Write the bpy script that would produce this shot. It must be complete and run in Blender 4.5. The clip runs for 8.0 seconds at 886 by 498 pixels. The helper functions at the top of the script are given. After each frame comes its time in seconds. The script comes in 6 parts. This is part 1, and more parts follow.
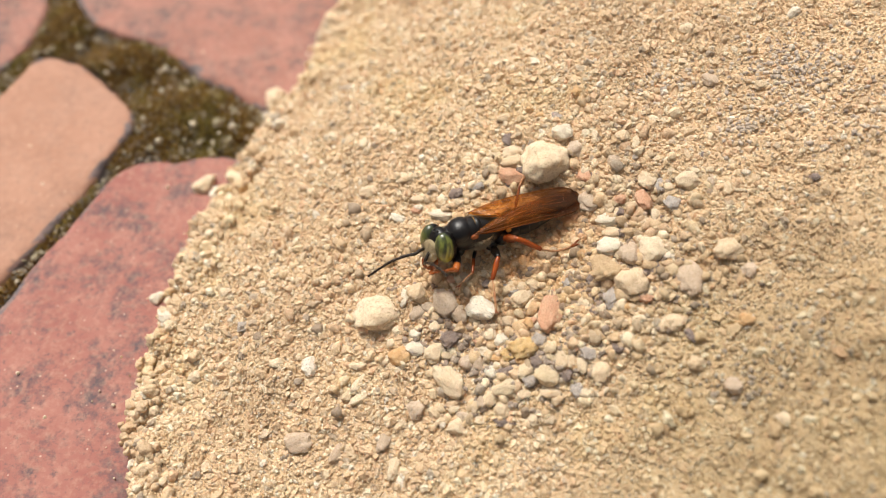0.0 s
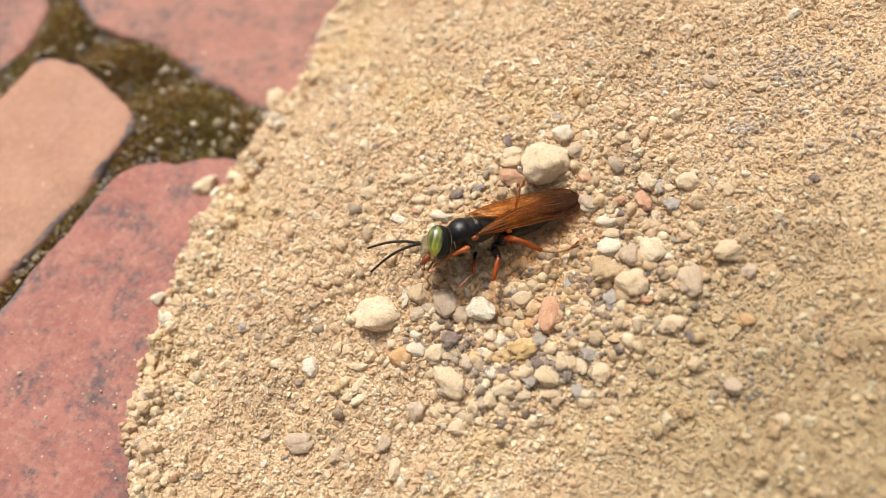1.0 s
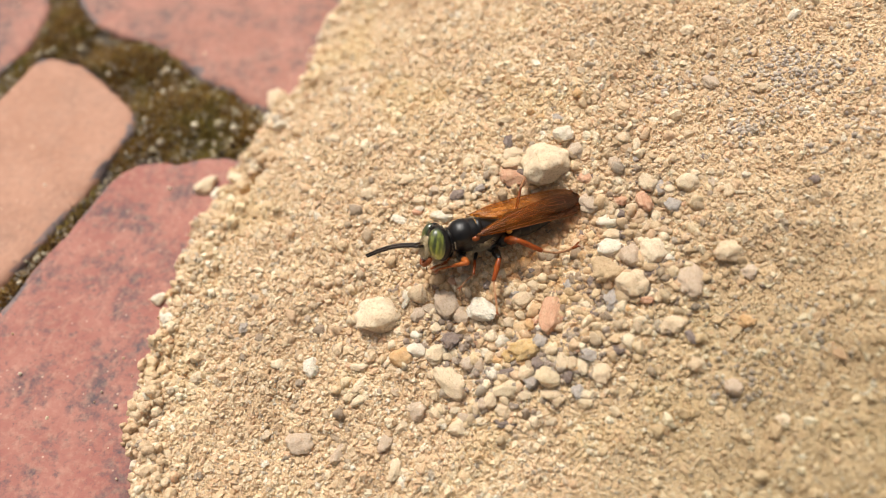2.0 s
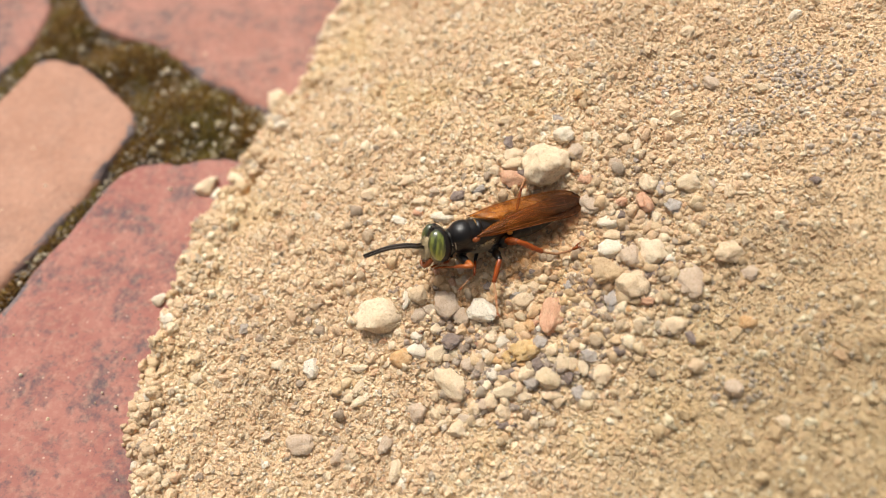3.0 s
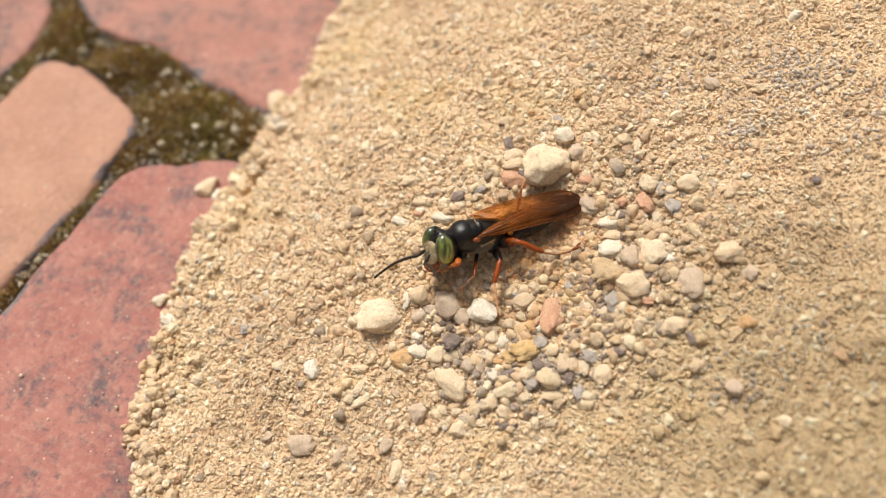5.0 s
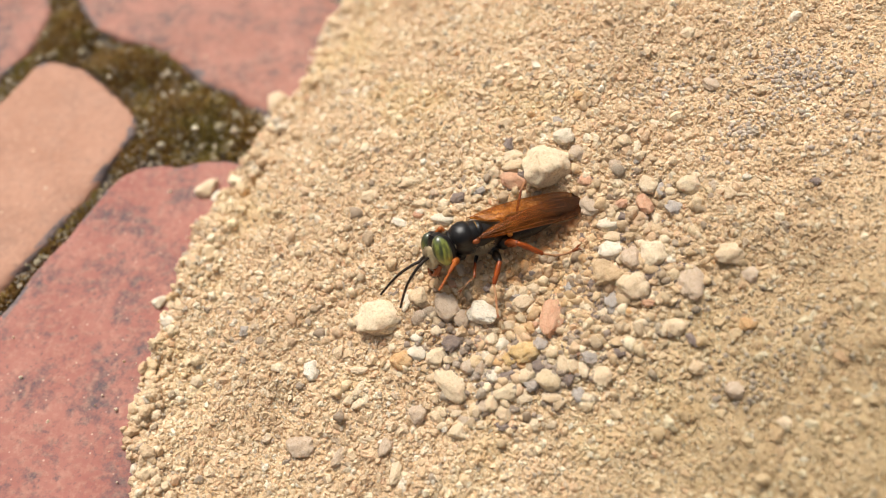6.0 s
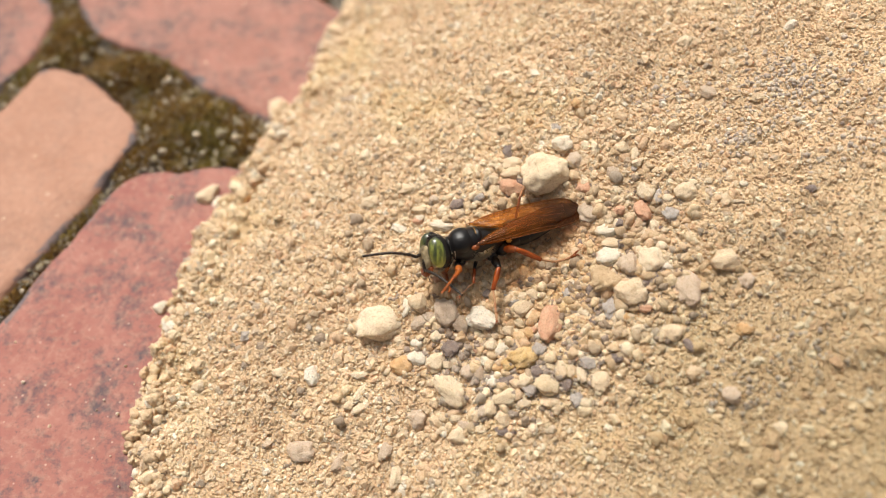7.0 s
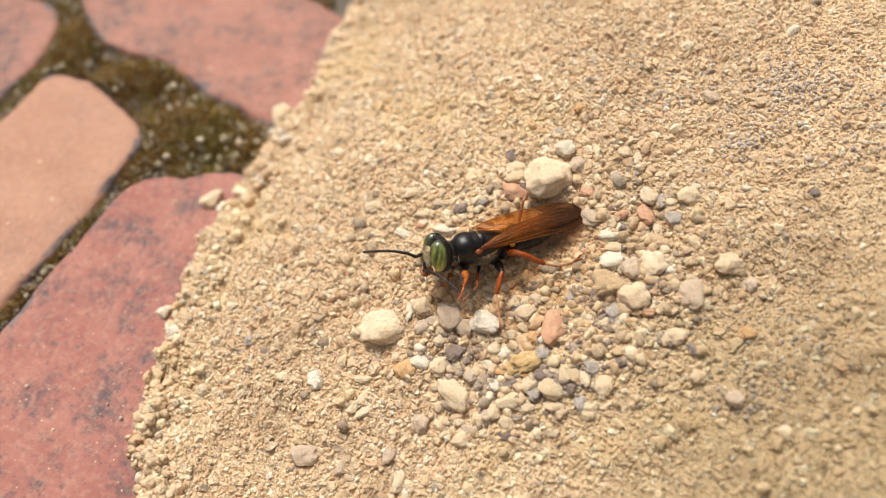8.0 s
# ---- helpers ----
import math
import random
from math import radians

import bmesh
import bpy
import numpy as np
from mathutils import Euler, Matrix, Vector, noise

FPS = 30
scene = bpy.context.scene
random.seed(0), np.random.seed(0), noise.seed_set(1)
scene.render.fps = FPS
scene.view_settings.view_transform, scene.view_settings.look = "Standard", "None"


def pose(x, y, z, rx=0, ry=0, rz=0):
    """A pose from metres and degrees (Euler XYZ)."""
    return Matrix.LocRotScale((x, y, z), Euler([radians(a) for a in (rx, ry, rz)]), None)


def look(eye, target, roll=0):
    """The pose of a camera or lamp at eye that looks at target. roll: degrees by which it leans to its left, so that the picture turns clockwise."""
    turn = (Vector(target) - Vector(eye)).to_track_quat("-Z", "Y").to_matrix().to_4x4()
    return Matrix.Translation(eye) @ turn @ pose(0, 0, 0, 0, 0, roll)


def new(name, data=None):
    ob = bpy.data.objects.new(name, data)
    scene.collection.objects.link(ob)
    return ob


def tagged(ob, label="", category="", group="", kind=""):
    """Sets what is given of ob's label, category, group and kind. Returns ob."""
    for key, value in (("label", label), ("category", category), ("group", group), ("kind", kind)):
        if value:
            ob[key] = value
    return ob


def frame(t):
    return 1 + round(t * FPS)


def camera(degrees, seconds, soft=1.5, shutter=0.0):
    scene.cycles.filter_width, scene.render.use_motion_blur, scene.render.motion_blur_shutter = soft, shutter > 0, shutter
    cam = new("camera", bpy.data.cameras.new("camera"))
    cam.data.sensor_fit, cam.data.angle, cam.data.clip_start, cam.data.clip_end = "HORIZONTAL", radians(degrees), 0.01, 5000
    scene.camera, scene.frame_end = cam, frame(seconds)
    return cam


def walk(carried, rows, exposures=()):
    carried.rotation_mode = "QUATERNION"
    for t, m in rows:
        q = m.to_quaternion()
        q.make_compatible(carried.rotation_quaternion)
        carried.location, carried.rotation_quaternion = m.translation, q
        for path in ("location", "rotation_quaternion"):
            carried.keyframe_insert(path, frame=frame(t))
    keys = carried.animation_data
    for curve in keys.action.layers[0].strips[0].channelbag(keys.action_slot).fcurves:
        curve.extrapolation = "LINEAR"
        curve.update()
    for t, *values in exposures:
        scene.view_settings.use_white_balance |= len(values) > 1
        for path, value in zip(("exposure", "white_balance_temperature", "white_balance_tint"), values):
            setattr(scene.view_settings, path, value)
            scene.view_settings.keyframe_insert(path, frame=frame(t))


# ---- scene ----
# ---- camera ----
cam = camera(58, 8.0, soft=1.1)
cam.data.dof.use_dof = True
cam.data.dof.focus_distance = 0.200
cam.data.dof.aperture_fstop = 5.7
walk(cam, [
    (0, pose(-0.00000, -0.11200, 0.19600, 34.007, -0.000, 0.000)),
    (0.5, pose(-0.00000, -0.11223, 0.19622, 34.047, 0.038, 0.057)),
    (1, pose(-0.00014, -0.11189, 0.19660, 33.951, -0.013, 0.026)),
    (1.5, pose(-0.00021, -0.11198, 0.19669, 33.975, -0.012, 0.034)),
    (3, pose(-0.00005, -0.11163, 0.19691, 33.955, 0.076, 0.067)),
    (3.5, pose(-0.00025, -0.11187, 0.19691, 34.048, 0.063, 0.035)),
    (4, pose(-0.00012, -0.11196, 0.19725, 34.100, 0.107, -0.020)),
    (4.5, pose(-0.00042, -0.11212, 0.19694, 34.068, 0.035, 0.013)),
    (6, pose(0.00010, -0.11151, 0.19683, 34.078, 0.153, 0.033)),
    (6.5, pose(-0.00026, -0.11204, 0.19748, 34.190, 0.064, -0.051)),
    (7, pose(-0.00011, -0.11213, 0.19859, 34.373, 0.058, 0.007)),
    (7.5, pose(-0.00026, -0.11359, 0.19816, 34.770, 0.259, 0.090)),
    (8, pose(-0.00043, -0.11316, 0.19829, 34.960, 0.159, 0.133)),
])

# ---- light ----
SUN_AZIMUTH, SUN_HEIGHT = -33, 60
world = bpy.data.worlds.new("sky")
scene.world = world
world.use_nodes = True
sky = world.node_tree.nodes.new("ShaderNodeTexSky")
sky.sky_type = "NISHITA"
sky.sun_disc = False
sky.sun_elevation = radians(SUN_HEIGHT)
sky.sun_rotation = radians(SUN_AZIMUTH)
sky.air_density, sky.dust_density, sky.ozone_density = 0.55, 6.0, 0.4
world.node_tree.nodes["Background"].inputs["Strength"].default_value = 0.122
haze = world.node_tree.nodes.new("ShaderNodeHueSaturation")
haze.inputs["Saturation"].default_value = 0.12
world.node_tree.links.new(sky.outputs["Color"], haze.inputs["Color"])
world.node_tree.links.new(haze.outputs["Color"], world.node_tree.nodes["Background"].inputs["Color"])
sun = new("sun", bpy.data.lights.new("sun", "SUN"))
sun.data.energy = 3.8
sun.data.angle = radians(12)
sun.data.color = (1.0, 0.945, 0.84)
sun_way = Vector((math.sin(radians(SUN_AZIMUTH)) * math.cos(radians(SUN_HEIGHT)),
                  math.cos(radians(SUN_AZIMUTH)) * math.cos(radians(SUN_HEIGHT)), math.sin(radians(SUN_HEIGHT))))
sun.matrix_basis = look(sun_way * 3, (0, 0, 0))
scene.view_settings.exposure = -0.11

MM = 0.001


# ---- shape of the land ----
def lattice(ix, iy, seed):
    n = np.sin(ix * 127.1 + iy * 311.7 + seed * 74.7) * 43758.5453
    return n - np.floor(n)


def value_noise(x, y, size, seed=0):
    """Smooth noise from -1 to 1 with cells of the given size."""
    u, v = np.asarray(x) / size, np.asarray(y) / size
    iu, iv = np.floor(u), np.floor(v)
    fu, fv = u - iu, v - iv
    fu, fv = fu * fu * (3 - 2 * fu), fv * fv * (3 - 2 * fv)
    a = lattice(iu, iv, seed) * (1 - fu) + lattice(iu + 1, iv, seed) * fu
    b = lattice(iu, iv + 1, seed) * (1 - fu) + lattice(iu + 1, iv + 1, seed) * fu
    return 2 * (a * (1 - fv) + b * fv) - 1


def edge_x(y):
    """Where the spilled sand ends on the bricks."""
    return np.interp(y, (-0.30, -0.09, -0.052, -0.034, -0.004, 0.032, 0.076, 0.13, 0.30),
                     (-0.02, -0.062, -0.076, -0.0815, -0.077, -0.0705, -0.0535, -0.036, 0.03))


def inside(x, y):
    """Metres inward from the ragged edge of the sand."""
    ragged = 0.0040 * value_noise(x, y, 0.012, 3) + 0.0028 * value_noise(x, y, 0.0045, 4)
    return (x - edge_x(y)) * 0.93 + ragged


def crevice(x, y):
    """A short crack where the crust of the rim has come loose."""
    across = np.abs((x + 0.0576) * 0.85 - (y - 0.0380) * 0.53 + 0.0007 * value_noise(x, y, 0.003, 12))
    along = np.abs((x + 0.0576) * 0.53 + (y - 0.0380) * 0.85)
    return np.exp(-(across / 0.0017) ** 4 - (along / 0.0058) ** 4)


def smooth_height(x, y):
    """The flank of the heap: a thin spill at its foot that steepens into the slope, with the dug hollow."""
    d = np.maximum((x - edge_x(y)) * 0.93, 0)
    u, v = np.clip(x, -0.09, 0.13) * 10, np.clip(y, -0.075, 0.085) * 10
    steep = 0.263 + 0.1 * u + 0.362 * v + -0.208 * u * u + -0.329 * u * v + -0.076 * v * v + 0.121 * u ** 3 + 0.026 * v ** 3 + 0.097 * u * u * v + 0.113 * u * v * v
    foot = np.maximum(inside(x, y), 0)
    h = 0.0074 * (1 - np.exp(-foot / 0.0034)) + d * steep
    h = h - 0.7 * 0.008 * np.log1p(np.exp(np.clip((h - 0.082) / 0.008, -30, 30)))
    h = h - 0.0025 * np.exp(-(((x - 0.0182) / 0.026) ** 2 + ((y - -0.0108) / 0.022) ** 2))
    h = h + 0.0026 * np.exp(-((x - 0.0408) / 0.016) ** 2) / (1 + np.exp(-(y - 0.0415) / 0.0024)) * np.exp(-np.maximum(y - 0.0475, 0) / 0.03)
    h = h - 0.0024 * np.exp(-(((x - 0.0266) / 0.013) ** 2 + ((y - 0.0051) / 0.010) ** 2))
    h = h - 0.0075 * crevice(x, y)
    return h + 0.0014 * value_noise(x, y, 0.034, 7) + 0.0008 * value_noise(x, y, 0.013, 8)


def land(x, y):
    h = smooth_height(x, y)
    out = np.clip((np.hypot(x - 0.08, y - 0.05) - 0.26) / 0.34, 0, 1)
    h = h - (np.maximum(h, 0) + 0.006) * out * out * (3 - 2 * out)
    return h + 0.00075 * value_noise(x, y, 0.0052, 9) + 0.00045 * value_noise(x, y, 0.0023, 10)


# ---- materials ----
WHITE3, BLACK3 = (1.0, 1.0, 1.0), (0.0, 0.0, 0.0)


class Shade:
    """A node material that is built step by step."""

    def __init__(self, name, rough=0.8, metal=0.0):
        self.mat = bpy.data.materials.new(name)
        self.mat.use_nodes = True
        self.tree = self.mat.node_tree
        self.bsdf = self.tree.nodes["Principled BSDF"]
        self.bsdf.inputs["Roughness"].default_value = rough
        self.bsdf.inputs["Metallic"].default_value = metal
        self.coords = self.tree.nodes.new("ShaderNodeTexCoord").outputs["Object"]

    def node(self, kind, **values):
        n = self.tree.nodes.new(kind)
        for k, v in values.items():
            n.inputs[k.replace("_", " ")].default_value = v
        return n

    def link(self, a, b):
        self.tree.links.new(a, b)

    def noise(self, scale, detail=4.0, rough=0.6):
        n = self.node("ShaderNodeTexNoise", Scale=scale, Detail=detail, Roughness=rough)
        self.link(self.coords, n.inputs["Vector"])
        return n.outputs["Fac"]

    def cells(self, scale):
        n = self.node("ShaderNodeTexVoronoi", Scale=scale)
        self.link(self.coords, n.inputs["Vector"])
        return n.outputs["Distance"]

    def ramp(self, fac, stops, hard=False):
        n = self.tree.nodes.new("ShaderNodeValToRGB")
        n.color_ramp.interpolation = "CONSTANT" if hard else "LINEAR"
        el = n.color_ramp.elements
        while len(el) < len(stops):
            el.new(0.5)
        for e, (at, c) in zip(el, stops):
            e.position = at
            e.color = (*c, 1) if len(c) == 3 else c
        self.link(fac, n.inputs["Fac"])
        return n.outputs["Color"]

    def mix(self, fac, a, b, how="MIX"):
        n = self.tree.nodes.new("ShaderNodeMix")
        n.data_type, n.blend_type = "RGBA", how
        for value, at in ((fac, 0), (a, 6), (b, 7)):
            if isinstance(value, (int, float)):
                n.inputs[at].default_value = value
            elif isinstance(value, tuple):
                n.inputs[at].default_value = (*value, 1)
            else:
                self.link(value, n.inputs[at])
        return n.outputs[2]

    def colour(self, socket):
        if isinstance(socket, tuple):
            self.bsdf.inputs["Base Color"].default_value = (*socket, 1)
        else:
            self.link(socket, self.bsdf.inputs["Base Color"])
        return self

    def bump(self, socket, depth, strength=1.0):
        n = self.node("ShaderNodeBump", Strength=strength, Distance=depth)
        self.link(socket, n.inputs["Height"])
        self.link(n.outputs["Normal"], self.bsdf.inputs["Normal"])
        return self

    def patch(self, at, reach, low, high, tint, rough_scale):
        """A ragged patch of tint round a place."""
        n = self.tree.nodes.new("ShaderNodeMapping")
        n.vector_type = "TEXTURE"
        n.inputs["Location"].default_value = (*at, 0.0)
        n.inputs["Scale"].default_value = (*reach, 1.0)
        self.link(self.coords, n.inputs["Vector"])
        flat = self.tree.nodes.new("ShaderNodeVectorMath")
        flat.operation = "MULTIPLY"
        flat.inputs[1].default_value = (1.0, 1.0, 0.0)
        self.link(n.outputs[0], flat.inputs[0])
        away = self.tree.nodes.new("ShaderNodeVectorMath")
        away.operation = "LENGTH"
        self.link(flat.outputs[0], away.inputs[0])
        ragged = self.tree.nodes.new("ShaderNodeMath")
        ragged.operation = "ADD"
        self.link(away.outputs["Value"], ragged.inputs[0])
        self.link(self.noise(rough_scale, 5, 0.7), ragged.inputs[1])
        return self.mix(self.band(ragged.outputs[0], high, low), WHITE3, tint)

    def ground_tint(self):
        """Damp earth that the wasp has dug out, and a darker, yellowish area low on the flank."""
        # warm dug earth; the tint also puts some of the wasp's shadow into the colour
        dug = self.patch((0.0163, -0.004), (0.030, 0.021), 1.15, 1.65, (0.97, 0.90, 0.82), 90)
        # darker and slightly yellower towards the low right of the flank
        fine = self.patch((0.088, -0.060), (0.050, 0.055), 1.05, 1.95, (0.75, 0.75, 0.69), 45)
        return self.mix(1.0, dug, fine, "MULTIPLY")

    def glow_through(self, weight, scale):
        """Light that goes a little way into the stone."""
        self.bsdf.inputs["Subsurface Weight"].default_value = weight
        self.bsdf.inputs["Subsurface Radius"].default_value = (1.0, 0.8, 0.65)
        self.bsdf.inputs["Subsurface Scale"].default_value = scale
        return self

    def island(self):
        return self.tree.nodes.new("ShaderNodeNewGeometry").outputs["Random Per Island"]

    def chance(self):
        return self.tree.nodes.new("ShaderNodeObjectInfo").outputs["Random"]

    def band(self, socket, low, high):
        n = self.node("ShaderNodeMapRange", From_Min=low, From_Max=high)
        self.link(socket, n.inputs["Value"])
        return n.outputs["Result"]




def grain_material(name, stops, ground_tint=True):
    s = Shade(name, rough=0.85)
    base = s.ramp(s.island(), stops, hard=True)
    mottled = s.mix(s.band(s.noise(2600, 5, 0.8), 0.40, 0.62), s.mix(0.22, base, (0.92, 0.80, 0.62)), s.mix(0.45, base, (0.40, 0.27, 0.15)))
    broad = s.ramp(s.noise(30, 4), ((0.30, (0.80, 0.77, 0.75)), (0.44, (0.96, 0.93, 0.91)), (0.54, WHITE3), (0.68, (0.98, 0.955, 0.83))))
    base = s.mix(0.8, mottled, broad, "MULTIPLY")
    s.colour(s.mix(1.0, base, s.ground_tint(), "MULTIPLY") if ground_tint else base)
    s.bump(s.mix(0.45, s.noise(1500, 5, 0.75), s.noise(5200, 4, 0.7)), 0.00042, 1.0)
    s.glow_through(0.25, 0.0004)
    return s.mat


SAND = grain_material("sand_grain", (
    (0.0, (0.732, 0.519, 0.313)), (0.20, (0.817, 0.609, 0.387)), (0.40, (0.678, 0.466, 0.275)), (0.52, (0.871, 0.689, 0.463)),
    (0.64, (0.753, 0.503, 0.305)), (0.73, (0.602, 0.419, 0.249)), (0.79, (0.930, 0.811, 0.596)), (0.87, (0.538, 0.419, 0.300)),
    (0.915, (0.774, 0.482, 0.290)), (0.945, (0.925, 0.848, 0.702)), (0.97, (0.387, 0.318, 0.249)), (0.990, (0.258, 0.201, 0.158))))
GRAVEL = grain_material("grey_gravel", (
    (0.0, (0.702, 0.497, 0.290)), (0.2, (0.559, 0.405, 0.243)), (0.36, (0.822, 0.637, 0.404)), (0.54, (0.438, 0.319, 0.202)),
    (0.63, (0.679, 0.459, 0.280)), (0.77, (0.274, 0.205, 0.150)), (0.82, (0.910, 0.767, 0.549)), (0.955, (0.362, 0.297, 0.233))))


def packed_sand():
    s = Shade("packed_sand", rough=0.92)
    fine = s.ramp(s.noise(1700, 6, 0.8), ((0.3, (0.519, 0.349, 0.194)), (0.46, (0.730, 0.518, 0.309)), (0.62, (0.851, 0.643, 0.408))))
    broad = s.ramp(s.noise(30, 4), ((0.30, (0.80, 0.77, 0.75)), (0.44, (0.96, 0.93, 0.91)), (0.54, WHITE3), (0.68, (0.98, 0.955, 0.83))))
    s.colour(s.mix(1.0, s.mix(0.8, fine, broad, "MULTIPLY"), s.ground_tint(), "MULTIPLY"))
    s.bump(s.mix(0.5, s.noise(1300, 5, 0.7), s.noise(4200, 4, 0.75)), 0.0006)
    return s.mat


def brick_material(name, body, dark, pale, stain):
    s = Shade(name, rough=0.88)
    base = s.mix(s.band(s.noise(38, 5, 0.65), 0.36, 0.66), body, pale)
    sooty = s.mix(s.mix(stain, BLACK3, WHITE3), BLACK3, s.band(s.mix(0.42, s.noise(52, 6, 0.7), s.noise(330, 5, 0.75)), 0.485, 0.60))
    base = s.mix(sooty, base, dark)
    blot = s.band(s.noise(150, 5, 0.7), 0.52, 0.70)
    base = s.mix(s.mix(0.45, BLACK3, blot), base, pale)
    pits = s.band(s.noise(520, 5, 0.75), 0.56, 0.68)
    base = s.mix(s.mix(0.75, BLACK3, pits), base, dark)
    specks = s.band(s.cells(300), 0.11, 0.05)
    base = s.mix(s.mix(0.6, BLACK3, specks), base, (0.70, 0.50, 0.38))
    dusty = s.band(s.noise(420, 5, 0.7), 0.48, 0.75)
    base = s.mix(s.mix(0.45, BLACK3, dusty), base, (0.58, 0.35, 0.25))
    s.colour(base)
    s.bump(s.mix(0.5, s.noise(700, 5, 0.7), s.noise(120, 4)), 0.0006, 0.9)
    return s.mat


PINK_BRICK = brick_material("pale_pink_brick", (0.39, 0.198, 0.130), (0.25, 0.15, 0.115), (0.46, 0.250, 0.172), 0.4)
RED_BRICK = brick_material("red_brick", (0.30, 0.108, 0.088), (0.120, 0.082, 0.085), (0.40, 0.175, 0.138), 1.0)
ROSE_BRICK = brick_material("rose_brick", (0.325, 0.140, 0.105), (0.14, 0.095, 0.09), (0.42, 0.20, 0.155), 0.95)


def joint_soil():
    s = Shade("joint_soil", rough=0.95)
    s.colour(s.ramp(s.noise(500, 5, 0.7), ((0.3, (0.06, 0.05, 0.042)), (0.5, (0.13, 0.108, 0.085)), (0.72, (0.26, 0.22, 0.165)))))
    s.bump(s.noise(900, 5), 0.0012)
    return s.mat


def moss_material():
    s = Shade("moss", rough=0.9)
    base = s.ramp(s.island(), ((0, (0.185, 0.090, 0.016)), (0.3, (0.25, 0.130, 0.022)), (0.55, (0.095, 0.047, 0.013)),
                               (0.75, (0.26, 0.165, 0.036)), (0.9, (0.33, 0.23, 0.085))), hard=True)
    green = s.band(s.noise(55, 3), 0.47, 0.62)
    s.colour(s.mix(green, base, s.mix(0.45, base, (0.21, 0.19, 0.035))))
    return s.mat


def pebble_material(name, main, second, vein, rough=0.7, spots=0.0, dusty=0.4):
    s = Shade(name, rough=rough)
    base = s.mix(s.band(s.noise(1.3, 4), 0.35, 0.68), main, second)
    base = s.mix(s.mix(0.6, BLACK3, s.band(s.noise(5.5, 5, 0.7), 0.52, 0.80)), base, vein)
    base = s.mix(s.mix(0.4, BLACK3, s.band(s.noise(14, 4, 0.7), 0.55, 0.75)), base, vein)
    if spots:
        base = s.mix(s.mix(spots, BLACK3, s.band(s.noise(4.2, 3, 0.6), 0.60, 0.68)), base, (0.12, 0.115, 0.11))
    dust = s.band(s.mix(0.35, s.noise(2.6, 6, 0.75), s.noise(26, 4, 0.8)), 0.45, 0.62)
    base = s.mix(s.mix(dusty, BLACK3, dust), base, (0.66, 0.495, 0.315))
    toned = s.mix(s.chance(), (0.93, 0.90, 0.86), (1.0, 1.0, 1.0))
    base = s.mix(1.0, base, toned, "MULTIPLY")
    freckle = s.ramp(s.noise(9, 6, 0.75), ((0.36, (0.50, 0.40, 0.31)), (0.46, (0.88, 0.83, 0.78)), (0.60, (1.0, 1.0, 1.0))))
    s.colour(s.mix(0.75, base, freckle, "MULTIPLY"))
    s.bump(s.mix(0.5, s.noise(3.6, 7, 0.75), s.noise(19, 6, 0.8)), 0.00042, 1.0)
    s.glow_through(0.3, 0.0006)
    return s.mat


# ---- mesh helpers ----
def mesh_from(name, verts, faces, material, smooth=True):
    """A mesh from arrays: verts n x 3, faces m x 3 or m x 4."""
    verts, faces = np.asarray(verts, dtype=np.float32), np.asarray(faces, dtype=np.int32)
    me = bpy.data.meshes.new(name)
    n, k = faces.shape
    me.vertices.add(len(verts))
    me.vertices.foreach_set("co", verts.ravel())
    me.loops.add(n * k)
    me.loops.foreach_set("vertex_index", faces.ravel())
    me.polygons.add(n)
    me.polygons.foreach_set("loop_start", np.arange(n, dtype=np.int32) * k)
    me.polygons.foreach_set("loop_total", np.full(n, k, dtype=np.int32))
    me.polygons.foreach_set("use_smooth", np.full(n, smooth))
    me.update(calc_edges=True)
    me.materials.append(material)
    return me


def part(name, bm, material, parent, label=""):
    me = bpy.data.meshes.new(name)
    bm.to_mesh(me)
    bm.free()
    me.materials.append(material)
    ob = new(name, me)
    ob.parent = parent
    return tagged(ob, label)


def ball_arrays(level):
    bm = bmesh.new()
    bmesh.ops.create_icosphere(bm, subdivisions=level, radius=1.0)
    bm.verts.ensure_lookup_table()
    v = np.array([p.co[:] for p in bm.verts])
    f = np.array([[p.index for p in q.verts] for q in bm.faces])
    bm.free()
    return v, f


def small_ball():
    """A ball of 32 triangles."""
    v = [(1, 0, 0), (-1, 0, 0), (0, 1, 0), (0, -1, 0), (0, 0, 1), (0, 0, -1)]
    known, f = {}, []
    def halfway(a, b):
        key = (min(a, b), max(a, b))
        if key not in known:
            p = np.array(v[a]) + np.array(v[b])
            known[key] = len(v)
            v.append(tuple(p / np.linalg.norm(p)))
        return known[key]
    for x in (0, 1):
        for y in (2, 3):
            for z in (4, 5):
                a, b, c = (x, y, z) if (x + y + z) % 2 == 0 else (x, z, y)
                p, q, r = halfway(a, b), halfway(b, c), halfway(c, a)
                f += [(a, p, r), (p, b, q), (r, q, c), (p, q, r)]
    return np.array(v, dtype=float), np.array(f)


def soften(v, f, times):
    """Wears the edges of a stone round."""
    pairs = np.concatenate([f[:, [0, 1]], f[:, [1, 2]], f[:, [2, 0]]])
    count = np.bincount(pairs[:, 0], minlength=len(v))[:, None]
    for _ in range(times):
        around = np.zeros_like(v)
        np.add.at(around, pairs[:, 0], v[pairs[:, 1]])
        v = 0.45 * v + 0.55 * around / count
    return v


